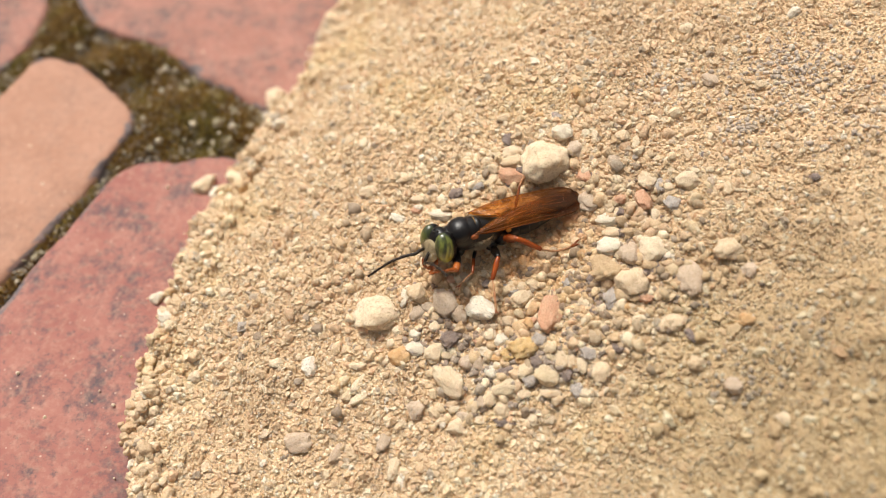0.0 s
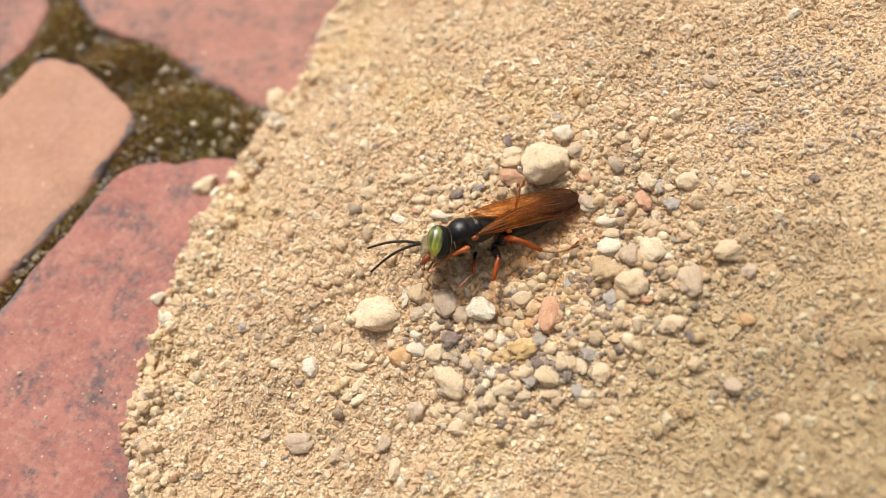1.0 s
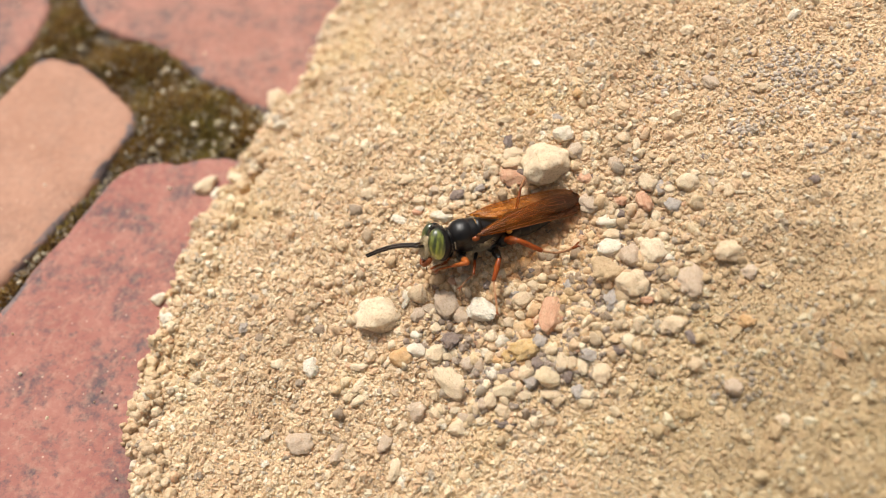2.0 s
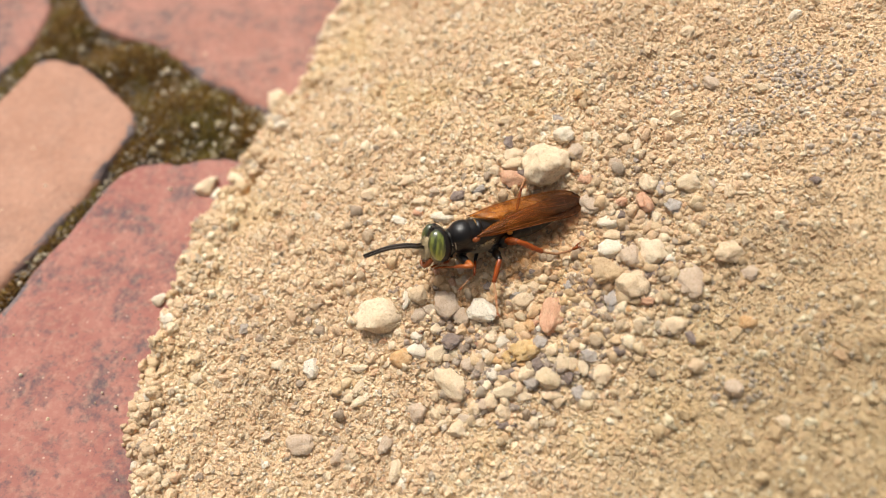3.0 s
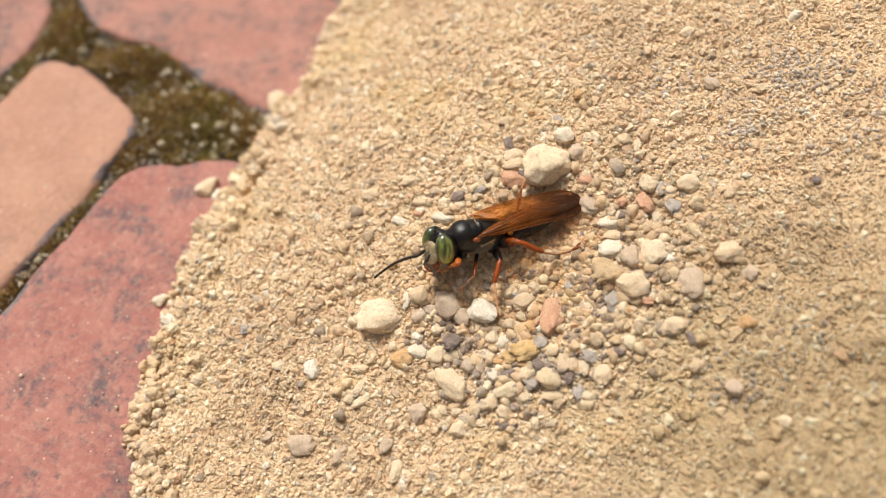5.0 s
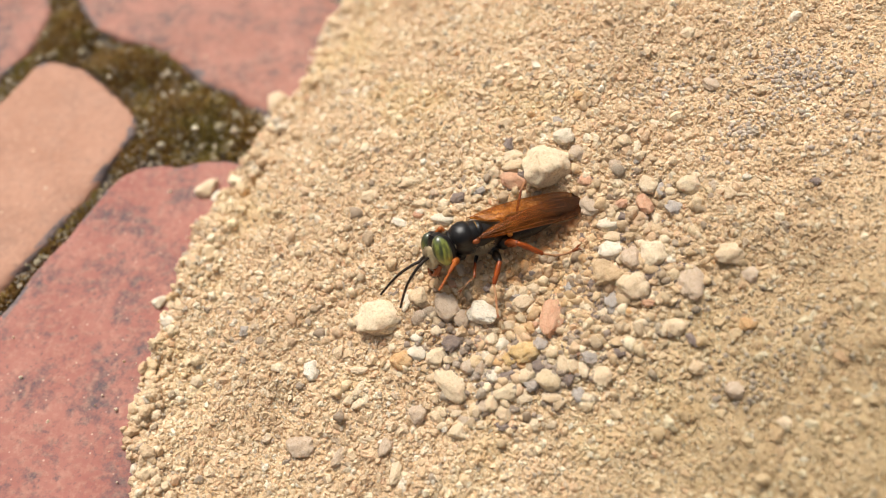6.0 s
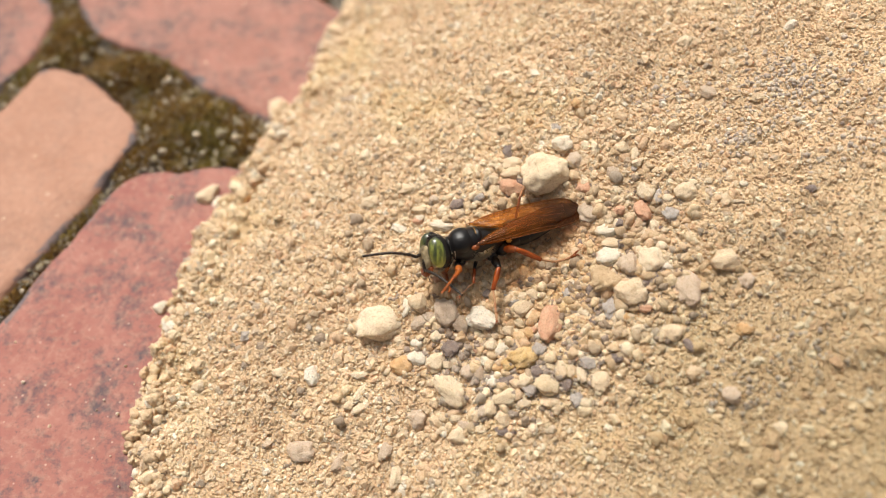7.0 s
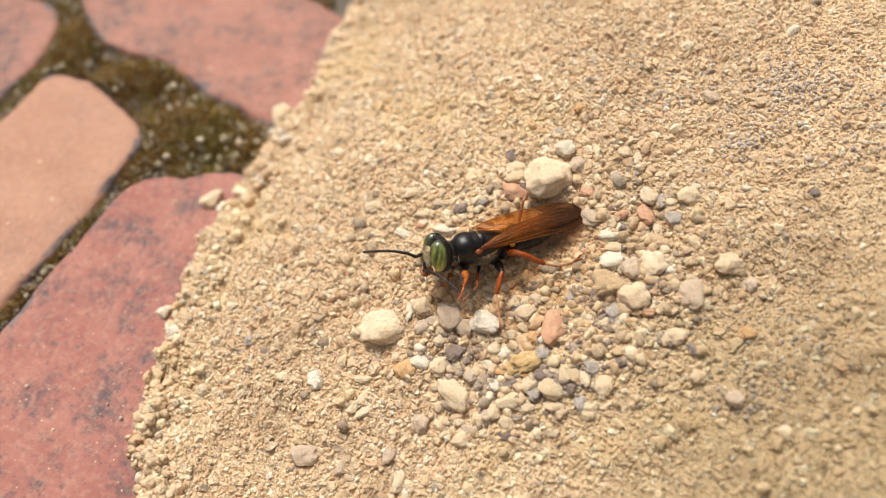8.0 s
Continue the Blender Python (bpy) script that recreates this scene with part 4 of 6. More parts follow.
def lofted(rings, sides=28):
    """A body along x: rings of (x, middle z, half width, half height)."""
    fine = []
    for k in range(4):
        xs = [r[k] for r in rings]
        fine.append([p[0] for p in smooth_line([(x, 0, 0) for x in xs], 5)])
    bm, loops = bmesh.new(), []
    for x, z, wy, hz in zip(*fine):
        loops.append([bm.verts.new(Vector((x, wy * math.cos(a), z + hz * math.sin(a))) * MM)
                      for a in (k * 2 * math.pi / sides for k in range(sides))])
    for a, b in zip(loops, loops[1:]):
        for k in range(sides):
            bm.faces.new((a[k], a[(k + 1) % sides], b[(k + 1) % sides], b[k]))
    bm.faces.new(loops[0]), bm.faces.new(loops[-1])
    bmesh.ops.recalc_face_normals(bm, faces=bm.faces)
    for f in bm.faces:
        f.smooth = True
    return bm


def hairs(spots, length, thick, seed, droop=0.3):
    """Fine hairs that stand on (place, way) pairs, in millimetres."""
    rng = random.Random(seed)
    bm = bmesh.new()
    for p, n in spots:
        p = Vector(p)
        n = (Vector(n).normalized() + Vector([rng.uniform(-0.5, 0.5) for _ in range(3)]) + Vector((-droop, 0, 0))).normalized()
        side = n.orthogonal().normalized() * thick
        other = n.cross(side)
        tall = length * rng.uniform(0.6, 1.2)
        base = [bm.verts.new((p + side * math.cos(a) + other * math.sin(a)) * MM) for a in (0, 2.094, 4.189)]
        tip = bm.verts.new((p + n * tall) * MM)
        for k in range(3):
            bm.faces.new((base[k], base[(k + 1) % 3], tip))
    return bm


def on_oval(centre, radii, n, seed, keep):
    rng = random.Random(seed)
    out = []
    while len(out) < n:
        v = Vector((rng.gauss(0, 1), rng.gauss(0, 1), rng.gauss(0, 1))).normalized()
        if keep(v):
            out.append(((centre[0] + v.x * radii[0], centre[1] + v.y * radii[1], centre[2] + v.z * radii[2]), v))
    return out


def shell_material(name, colour, second, rough, grain=1500, depth=0.00005):
    s = Shade(name, rough=rough)
    s.colour(s.mix(s.band(s.noise(420, 2), 0.35, 0.7), colour, second))
    s.bump(s.noise(grain * 3, 3), depth, 0.6)
    s.bsdf.inputs["Specular IOR Level"].default_value = 0.32
    return s.mat


def eye_material():
    """Green compound eye, darker in soft upright streaks."""
    s = Shade("green_eye", rough=0.3)
    split = s.tree.nodes.new("ShaderNodeSeparateXYZ")
    s.link(s.coords, split.inputs[0])
    stretch = s.tree.nodes.new("ShaderNodeMapping")
    stretch.inputs["Scale"].default_value = (900, 500, 130)
    s.link(s.coords, stretch.inputs["Vector"])
    n = s.node("ShaderNodeTexNoise", Scale=1.0, Detail=2.0)
    s.link(stretch.outputs[0], n.inputs["Vector"])
    lower = s.band(split.outputs["Z"], -0.0030, 0.0032)
    body = s.mix(lower, (0.40, 0.405, 0.042), (0.16, 0.185, 0.036))
    streak = s.band(n.outputs["Fac"], 0.42, 0.58)
    body = s.mix(s.mix(s.band(split.outputs["Z"], -0.0036, 0.0004), BLACK3, streak), body, (0.035, 0.044, 0.013))
    spots = s.band(s.noise(900, 2, 0.5), 0.56, 0.64)
    s.colour(s.mix(s.mix(0.55, BLACK3, spots), body, (0.06, 0.07, 0.016)))
    s.bsdf.inputs["Coat Weight"].default_value = 0.7
    s.bsdf.inputs["Coat Roughness"].default_value = 0.12
    s.bump(s.cells(14000), 0.00002, 0.4)
    return s.mat


def wing_material():
    """Amber membrane that lets light through, smoky towards the tip."""
    s = Shade("amber_wing", rough=0.24)
    split = s.tree.nodes.new("ShaderNodeSeparateXYZ")
    s.link(s.coords, split.inputs[0])
    smoky = s.band(split.outputs["X"], -0.0100, -0.0225)
    stretch = s.tree.nodes.new("ShaderNodeMapping")
    stretch.inputs["Scale"].default_value = (170, 900, 500)
    s.link(s.coords, stretch.inputs["Vector"])
    grain = s.node("ShaderNodeTexNoise", Scale=1.0, Detail=4.0)
    s.link(stretch.outputs[0], grain.inputs["Vector"])
    ripple = grain.outputs["Fac"]
    amber = s.mix(s.band(ripple, 0.36, 0.66), (0.42, 0.150, 0.026), (0.17, 0.050, 0.010))
    blotch = s.mix(s.band(s.noise(420, 4, 0.7), 0.38, 0.66), (0.045, 0.022, 0.011), (0.115, 0.052, 0.021))
    s.colour(s.mix(smoky, amber, blotch))
    s.bump(ripple, 0.00030, 0.9)
    clear = s.tree.nodes.new("ShaderNodeBsdfTransparent")
    s.link(s.mix(smoky, (0.95, 0.70, 0.38), (0.74, 0.54, 0.36)), clear.inputs["Color"])
    both = s.tree.nodes.new("ShaderNodeMixShader")
    s.link(s.mix(smoky, (0.21, 0.21, 0.21), (0.36, 0.36, 0.36)), both.inputs[0])
    s.link(clear.outputs[0], both.inputs[1])
    s.link(s.bsdf.outputs[0], both.inputs[2])
    s.link(both.outputs[0], s.tree.nodes["Material Output"].inputs["Surface"])
    return s.mat


BLACK_SHELL = shell_material("black_shell", (0.006, 0.0055, 0.006), (0.013, 0.010, 0.009), 0.31, 1500, 0.00007)
ORANGE_LEG = shell_material("orange_leg", (0.33, 0.068, 0.011), (0.17, 0.030, 0.007), 0.24, 900, 0.00006)
PALE_TARSUS = shell_material("pale_tarsus", (0.58, 0.27, 0.09), (0.46, 0.17, 0.05), 0.45)
RUST = shell_material("rust_brown", (0.17, 0.040, 0.012), (0.30, 0.085, 0.026), 0.26)
DARK_HORN = shell_material("dark_antenna", (0.014, 0.009, 0.006), (0.030, 0.017, 0.010), 0.45)
FORELEG_ORANGE = shell_material("foreleg_orange", (0.44, 0.125, 0.024), (0.24, 0.052, 0.010), 0.30)
DUSTY_TARSUS = shell_material("dusty_tarsus", (0.42, 0.24, 0.12), (0.34, 0.13, 0.05), 0.6)
PALE_FACE = shell_material("pale_face", (0.50, 0.40, 0.24), (0.36, 0.27, 0.15), 0.7)
PALE_HAIR = shell_material("pale_hair", (0.46, 0.385, 0.27), (0.34, 0.275, 0.185), 0.6)
EYE_LINE = shell_material("eye_line", (0.22, 0.19, 0.13), (0.13, 0.11, 0.08), 0.6)
YELLOW_MARK = shell_material("yellow_mark", (0.50, 0.29, 0.07), (0.36, 0.18, 0.04), 0.45)
VEIN = shell_material("wing_vein", (0.22, 0.070, 0.018), (0.12, 0.034, 0.009), 0.28)
EYE_GREEN, WING = eye_material(), wing_material()


def wing(parent, lead, trail, seed, label):
    """A folded wing between its front edge and its hind edge, with veins."""
    n, across = 26, 9
    def spread(points):
        line = smooth_line(points, 8)
        pick = np.linspace(0, len(line) - 1, n)
        return [line[int(i)].lerp(line[min(int(i) + 1, len(line) - 1)], i - int(i)) for i in pick]
    a, b = spread(lead), spread(trail)
    grid = []
    for i in range(n):
        row = []
        for j in range(across):
            v = j / (across - 1)
            p = a[i].lerp(b[i], v)
            arch = 0.55 * math.sin(v * math.pi) * math.sin(min(1, i / n + 0.25) * math.pi)
            fold = 0.10 * math.sin(v * 15 + seed) * min(1, i / 8)
            row.append(p + Vector((0, 0, arch + fold)))
        grid.append(row)
    bm = bmesh.new()
    sheets = []
    for lift in (0.035, -0.035):
        sheets.append([[bm.verts.new((p + Vector((0, 0, lift))) * MM) for p in row] for row in grid])
    top, low = sheets
    for i in range(n - 1):
        for j in range(across - 1):
            bm.faces.new((top[i][j], top[i + 1][j], top[i + 1][j + 1], top[i][j + 1]))
            bm.faces.new((low[i][j], low[i][j + 1], low[i + 1][j + 1], low[i + 1][j]))
    for i in range(n - 1):
        for j in (0, across - 1):
            bm.faces.new((top[i][j], low[i][j], low[i + 1][j], top[i + 1][j]))
    for j in range(across - 1):
        for i in (0, n - 1):
            bm.faces.new((top[i][j], top[i][j + 1], low[i][j + 1], low[i][j]))
    bmesh.ops.recalc_face_normals(bm, faces=bm.faces)
    for f in bm.faces:
        f.smooth = True
    sheet = part("wing", bm, WING, parent, label)
    def vein(path, thick):
        pts = []
        for u, v in path:
            i, j = u * (n - 1), v * (across - 1)
            i0, j0 = min(int(i), n - 2), min(int(j), across - 2)
            fi, fj = i - i0, j - j0
            p = grid[i0][j0].lerp(grid[i0 + 1][j0], fi).lerp(grid[i0][j0 + 1].lerp(grid[i0 + 1][j0 + 1], fi), fj)
            pts.append(p + Vector((0, 0, 0.05)))
        part("vein", swept(pts, [thick * 0.75, thick * 0.6, thick * 0.35], 6, 6), VEIN, sheet)
    vein(((0.0, 0.02), (0.25, 0.02), (0.5, 0.02), (0.75, 0.03), (0.86, 0.10)), 0.12)
    vein(((0.0, 0.15), (0.2, 0.16), (0.42, 0.17), (0.6, 0.10)), 0.10)
    vein(((0.0, 0.3), (0.2, 0.36), (0.45, 0.42), (0.68, 0.40)), 0.07)
    vein(((0.05, 0.55), (0.25, 0.62), (0.5, 0.68), (0.66, 0.72)), 0.09)
    vein(((0.42, 0.17), (0.46, 0.42), (0.5, 0.68)), 0.045)
    vein(((0.6, 0.10), (0.66, 0.26), (0.68, 0.40), (0.66, 0.72)), 0.045)
    vein(((0.05, 0.8), (0.3, 0.88), (0.55, 0.93)), 0.08)
    return sheet


def standing_leg(name, parent, hip, knee, ankle, foot, thick, femur_material, label):
    """A leg that rests on the sand: thigh, shin and foot."""
    hip, knee, ankle, foot = Vector(hip), Vector(knee), Vector(ankle), Vector(foot)
    swell = hip.lerp(knee, 0.45)
    thigh = part(name, swept((hip, swell, knee), (thick * 0.8, thick * 1.25, thick * 0.75), 7), femur_material, parent, label)
    shin = swept((knee, knee.lerp(ankle, 0.35) + Vector((0, 0, 0.15)), ankle), (thick * 0.62, thick * 0.80, thick * 0.58), 6)
    rng = random.Random(len(name) + int(foot.x * 10))
    way = (ankle - knee).normalized()
    for k in range(7):
        p = knee.lerp(ankle, 0.2 + 0.11 * k)
        side = Vector((rng.uniform(-1, 1), rng.uniform(-1, 1), rng.uniform(-0.3, 1))).normalized()
        tube(shin, (p + side * thick * 0.5, p + side * (thick * 0.5 + 0.45) + way * 0.45), (0.09, 0.03), 5)
    part("tibia", shin, DUSTY_TARSUS if thick < 0.46 else ORANGE_LEG, thigh, "glossy orange shin with short spines")
    bow = Vector((0, 0, -1.5 if thick > 0.9 else 0.45))
    joints = [ankle.lerp(foot, t) + bow * math.sin(t * math.pi) for t in (0, 0.42, 0.62, 0.78, 0.9, 1.0)]
    tarsus = bmesh.new()
    for a, b in zip(joints, joints[1:]):
        tube(tarsus, (a, a.lerp(b, 0.6), b), (thick * 0.30, thick * 0.33, thick * 0.38), 8)
        tube(tarsus, (b, b.lerp(a, -0.18) + Vector((0.2, 0.25, -0.1))), (0.08, 0.03), 5)
    end = joints[-1]
    claw = bmesh.new()
    grow = 1.9 if thick > 0.9 else 1.0
    ahead = (end - joints[-2]).normalized()
    aside = ahead.cross(Vector((0, 0, 1))).normalized()
    up = Vector((0, 0, 1))
    tube(claw, (end - ahead * 0.3, end + (ahead * 0.4 + up * 0.15) * grow), (0.18 * grow, 0.26 * grow), 8)
    for s in (-1, 1):
        tube(claw, (end, end + (ahead * 0.65 + up * 0.42 + aside * 0.25 * s) * grow, end + (ahead * 1.1 + up * 0.1 + aside * 0.5 * s) * grow),
             (0.16 * grow, 0.13 * grow, 0.03), 6)
    part("tarsus", tarsus, DUSTY_TARSUS, thigh, "thin jointed dusty orange foot")
    part("claw", claw, RUST, thigh, "dark rust-brown hooked claw")
    return thigh


FEMUR, SHIN = 6.6, 9.8


def grooming_leg(parent):
    """A foreleg that is lifted to the face; its shin turns at the knee."""
    thigh = part("foreleg", swept(((0, 0, 0), (FEMUR * 0.45, 0, 0), (FEMUR, 0, 0)), (0.75, 1.12, 0.58), 7), BLACK_SHELL, parent, "black thigh of a raised foreleg")
    cap = part("knee", swept(((FEMUR * 0.72, 0, 0), (FEMUR * 0.9, 0, 0), (FEMUR + 0.2, 0, 0)), (1.00, 0.88, 0.62), 5), FORELEG_ORANGE, thigh, "orange knee")
    bm = swept(((0, 0, 0), (1.6, 0, 0.25), (4.3, 0, 0)), (0.48, 0.58, 0.36), 6)
    at = Vector((4.3, 0, 0))
    for k in range(5):
        step = (2.2, 1.1, 0.9, 0.7, 0.6)[k]
        nxt = at + Vector((step, 0, -0.08 * k))
        tube(bm, (at, at.lerp(nxt, 0.6), nxt), (0.23, 0.26, 0.32), 8)
        tube(bm, (nxt, nxt + Vector((0.35, 0.35, 0.1))), (0.08, 0.03), 5)
        at = nxt
    shin = part("tibia", bm, FORELEG_ORANGE, thigh, "orange shin and jointed foot")
    return thigh, shin


def scape(parent):
    return part("scape", swept(((0, 0, 0), (0.4, 0, 0.05), (1.9, 0, 0.15), (3.4, 0, 0)), (0.25, 0.36, 0.46, 0.36), 4, 10), DARK_HORN, parent, "dark first joint of an antenna")


def antenna(parent):
    bm = bmesh.new()
    line = smooth_line(((0, 0, 0), (2.2, 0, 0.75), (6.0, 0, 1.15), (10.0, 0, 0.65), (13.0, 0, 0)), 3)
    points, radii = [], []
    for k, (a, b) in enumerate(zip(line, line[1:])):
        r = 0.42 - 0.012 * k
        points += [a, a.lerp(b, 0.12), a.lerp(b, 0.55), a.lerp(b, 0.9)]
        radii += [r * 0.80, r * 0.95, r * 1.02, r * 0.97]
    tube(bm, points + [line[-1]], radii + [0.22], 10)
    return part("antenna", bm, DARK_HORN, parent, "thin dark brown ringed antenna")


def build_wasp():
    """Looks along +x, with its left to +y. Returns the parts that move."""
    wasp = tagged(new("wasp"), "black wasp with green eyes, amber wings and orange legs", "wasp")
    wasp.matrix_basis = pose(0.00700, 0.00144, 0.02808, 0, 0, 197)
    # trunk
    trunk = part("thorax", lofted(((7.0, 7.3, 1.4, 1.6), (6.0, 7.4, 2.7, 3.0), (4.2, 7.4, 3.6, 4.0), (1.0, 7.2, 4.0, 4.4),
                                   (-3.0, 6.8, 3.8, 4.1), (-6.0, 6.6, 3.1, 3.4), (-8.4, 6.7, 1.6, 1.8))), BLACK_SHELL, wasp, "glossy black thorax")
    part("scutum", oval((2.9, 0, 9.0), (3.3, 3.5, 3.0), (0, 10, 0), 0.92), BLACK_SHELL, trunk, "polished black back plate")
    part("scutellum", oval((-1.0, 0, 9.7), (1.4, 2.5, 2.1), (0, -10, 0)), BLACK_SHELL, trunk, "small black plate behind the back")
    part("collar", oval((5.7, 0, 7.6), (1.0, 3.0, 2.7), (0, 12, 0)), BLACK_SHELL, trunk)
    arc = [(5.55 - 0.2 * abs(math.sin(a)), 3.15 * math.sin(a), 7.6 + 2.85 * math.cos(a)) for a in np.linspace(0.55, 1.9, 9)]
    part("collar_rim", swept(arc, (0.04, 0.12, 0.12, 0.04), 3, 6), PALE_HAIR, trunk, "pale hairy line behind the collar")
    arc = [(-0.3 - 0.3 * math.cos(a), 2.5 * math.sin(a), 9.7 + 2.25 * math.cos(a)) for a in np.linspace(-0.9, 0.3, 9)]
    part("back_line", swept(arc, (0.03, 0.10, 0.03), 3, 6), YELLOW_MARK, trunk, "thin yellow crescent")
    part("tegula", oval((0.4, 3.55, 10.2), (1.0, 0.6, 0.75), (0, 10, 0)), RUST, trunk, "shiny rust-brown wing base")
    part("side_hair", hairs(on_oval((-1.2, 0, 7.0), (4.6, 4.0, 4.35), 3600, 5, lambda v: v.z < 0.30 and abs(v.y) > 0.35 and v.x < 0.75), 0.9, 0.06, 6), PALE_HAIR, trunk,
         "greyish tan hair on the flanks")
    part("neck_hair", hairs(on_oval((6.7, 0, 7.1), (1.4, 2.8, 2.8), 900, 7, lambda v: abs(v.x) < 0.8 and (abs(v.y) > 0.45 or v.z < 0.3)), 0.8, 0.045, 8), PALE_HAIR, trunk, "whitish hair at the neck")
    part("neck", swept(((5.6, 0, 7.4), (6.9, 0, 7.1), (8.6, 0, 6.7)), (2.4, 2.2, 2.4), 5, 18), BLACK_SHELL, trunk, "short black neck")
    # abdomen, ring by ring
    abdomen = part("abdomen", lofted(((-7.6, 6.6, 1.2, 1.2), (-8.8, 6.5, 3.2, 2.8), (-11.0, 6.8, 3.8, 3.1), (-11.4, 6.8, 3.6, 2.95), (-13.7, 7.0, 3.8, 3.0),
                                      (-14.1, 7.0, 3.6, 2.85), (-16.5, 7.3, 3.3, 2.5), (-16.9, 7.3, 3.1, 2.35), (-19.4, 7.7, 2.5, 1.8),
                                      (-19.8, 7.7, 2.3, 1.65), (-22.0, 8.0, 1.4, 1.0), (-23.6, 8.1, 0.4, 0.4))), BLACK_SHELL, wasp, "black banded abdomen under the wings")
    part("spot", oval((-8.6, 2.9, 8.4), (0.7, 0.28, 0.55), (30, 0, 0)), YELLOW_MARK, abdomen, "yellow spot on the flank")
    # wings
    wing(wasp, ((0.5, -3.4, 10.7), (-5, -4.3, 11.2), (-11, -4.5, 11.5), (-17, -4.5, 11.3), (-21.5, -4.6, 10.9), (-25.2, -4.3, 10.4), (-27.7, -3.1, 10.0), (-28.7, -1.6, 9.7)),
         ((-0.2, -3.0, 10.7), (-4, -0.4, 11.4), (-10, 1.2, 11.5), (-16, 2.0, 11.0), (-21.5, 1.9, 10.1), (-25.4, 1.3, 9.7), (-27.8, 0.0, 9.6), (-28.7, -1.3, 9.6)), 1.0, "far amber wing with a smoky tip")
    wing(wasp, ((0.5, 3.5, 10.8), (-5, 4.2, 11.0), (-11, 4.1, 10.7), (-17, 3.6, 9.9), (-21.5, 3.3, 9.1), (-25.4, 2.9, 8.8), (-28.0, 1.7, 8.8), (-29.0, 0.3, 9.0)),
         ((-0.2, 3.0, 11.0), (-4, 1.3, 11.5), (-10, -0.2, 11.8), (-16, -1.6, 11.6), (-21.5, -3.0, 10.9), (-25.6, -2.7, 10.4), (-28.1, -1.5, 9.7), (-29.0, -0.1, 9.2)), 2.2, "near amber wing with a smoky tip")
    # legs that stand
    standing_leg("middle_leg", wasp, (-4.6, 3.2, 3.4), (-4.2, 8.2, 6.0), (-1.3, 12.6, 3.9), (0.6, 20.9, 3.6), 0.88, BLACK_SHELL, "black thigh of a spread middle leg")
    standing_leg("middle_leg", wasp, (-2.6, -1.8, 3.2), (0.8, 4.6, 2.4), (2.3, 8.4, 2.3), (6.4, 10.6, 1.4), 0.5, BLACK_SHELL, "black thigh of a tucked middle leg")
    hind = standing_leg("hind_leg", wasp, (-7.6, 3.2, 5.6), (-8.9, 7.0, 10.3), (-14.6, 9.6, 7.0), (-22.0, 11.5, 7.8), 0.92, RUST, "reddish thigh of a hind leg")
    standing_leg("hind_leg", wasp, (-12.6, -3.4, 7.4), (-15.3, -8.0, 10.4), (-17.2, -10.5, 9.8), (-20.8, -16.0, 6.2), 0.34, RUST, "thin rust-brown thigh of a hind leg")
    for s in (1, -1):
        part("coxa", oval((3.6, 2.1 * s, 4.3), (1.3, 1.2, 2.0), (20 * s, 0, 0), level=3), BLACK_SHELL, trunk)
        part("coxa", oval((-4.3, 2.7 * s, 4.0), (1.7, 1.6, 1.8), level=3), BLACK_SHELL, trunk)
        part("coxa", oval((-7.0, 2.7 * s, 5.2), (1.7, 1.6, 1.9), level=3), BLACK_SHELL, trunk)
    # head
    head = part("head", oval((-0.9, 0, 0.3), (2.7, 3.7, 4.1), (0, 8, 0), 0.95), BLACK_SHELL, wasp, "broad black head")
    for s in (1, -1):
        part("eye_socket", oval((-0.70, 2.9 * s, 0.35), (2.75, 2.15, 4.1), (9 * s, 9, 0)), BLACK_SHELL, head)
        eye = part("eye", oval((-0.15, 2.95 * s, 0.42), (2.62, 2.25, 3.95), (9 * s, 9, 0)), EYE_GREEN, head, "large glossy green compound eye")
        rim = [(-0.80 - 2.75 * math.cos(a), 3.15 * s, 0.35 + 4.1 * math.sin(a)) for a in np.linspace(-1.5, 1.5, 11)]
        part("eye_rim", swept(rim, (0.04, 0.10, 0.04), 3, 6), EYE_LINE, head, "pale line behind the eye")
    part("face", oval((2.0, 0, -1.3), (1.55, 2.55, 3.0), (0, -6, 0)), PALE_FACE, head, "pale hairy face")
    part("face_hair", hairs(on_oval((2.0, 0, -1.3), (1.55, 2.55, 3.0), 900, 11, lambda v: v.x > 0.1), 0.6, 0.04, 12, -0.2), PALE_HAIR, head, "silvery face hair")
    part("cheek_hair", hairs(on_oval((-0.5, 0, -1.0), (2.5, 4.3, 4.2), 800, 13, lambda v: v.z < 0.4 and v.x < 0.2), 0.7, 0.032, 14, 0.3), PALE_HAIR, head, "whitish beard behind the eyes")
    part("lip", oval((2.15, 0, -3.6), (0.85, 1.75, 1.05), (0, 10, 0)), RUST, head, "rust-brown lip plate")
    for s in (1, -1):
        part("jaw", swept(((1.5, 1.9 * s, -3.4), (2.3, 1.75 * s, -4.7), (2.9, 0.7 * s, -5.5), (2.8, -0.5 * s, -5.8)), (0.75, 0.72, 0.45, 0.12), 5, 10), RUST, head, "curved brown jaw")
        part("feeler", swept(((1.6, 0.9 * s, -4.4), (2.2, 1.2 * s, -5.8), (2.0, 1.4 * s, -7.0)), (0.14, 0.12, 0.08), 5, 6), DARK_HORN, head, "thin mouth feeler")
        part("ocellus", oval((0.75, 0.65 * s, 4.1), (0.28, 0.28, 0.28), level=2), DARK_HORN, head)
    part("ocellus", oval((1.3, 0, 3.7), (0.28, 0.28, 0.28), level=2), DARK_HORN, head)
    scapes = {s: scape(head) for s in "LR"}
    feelers = {s: antenna(head) for s in "LR"}
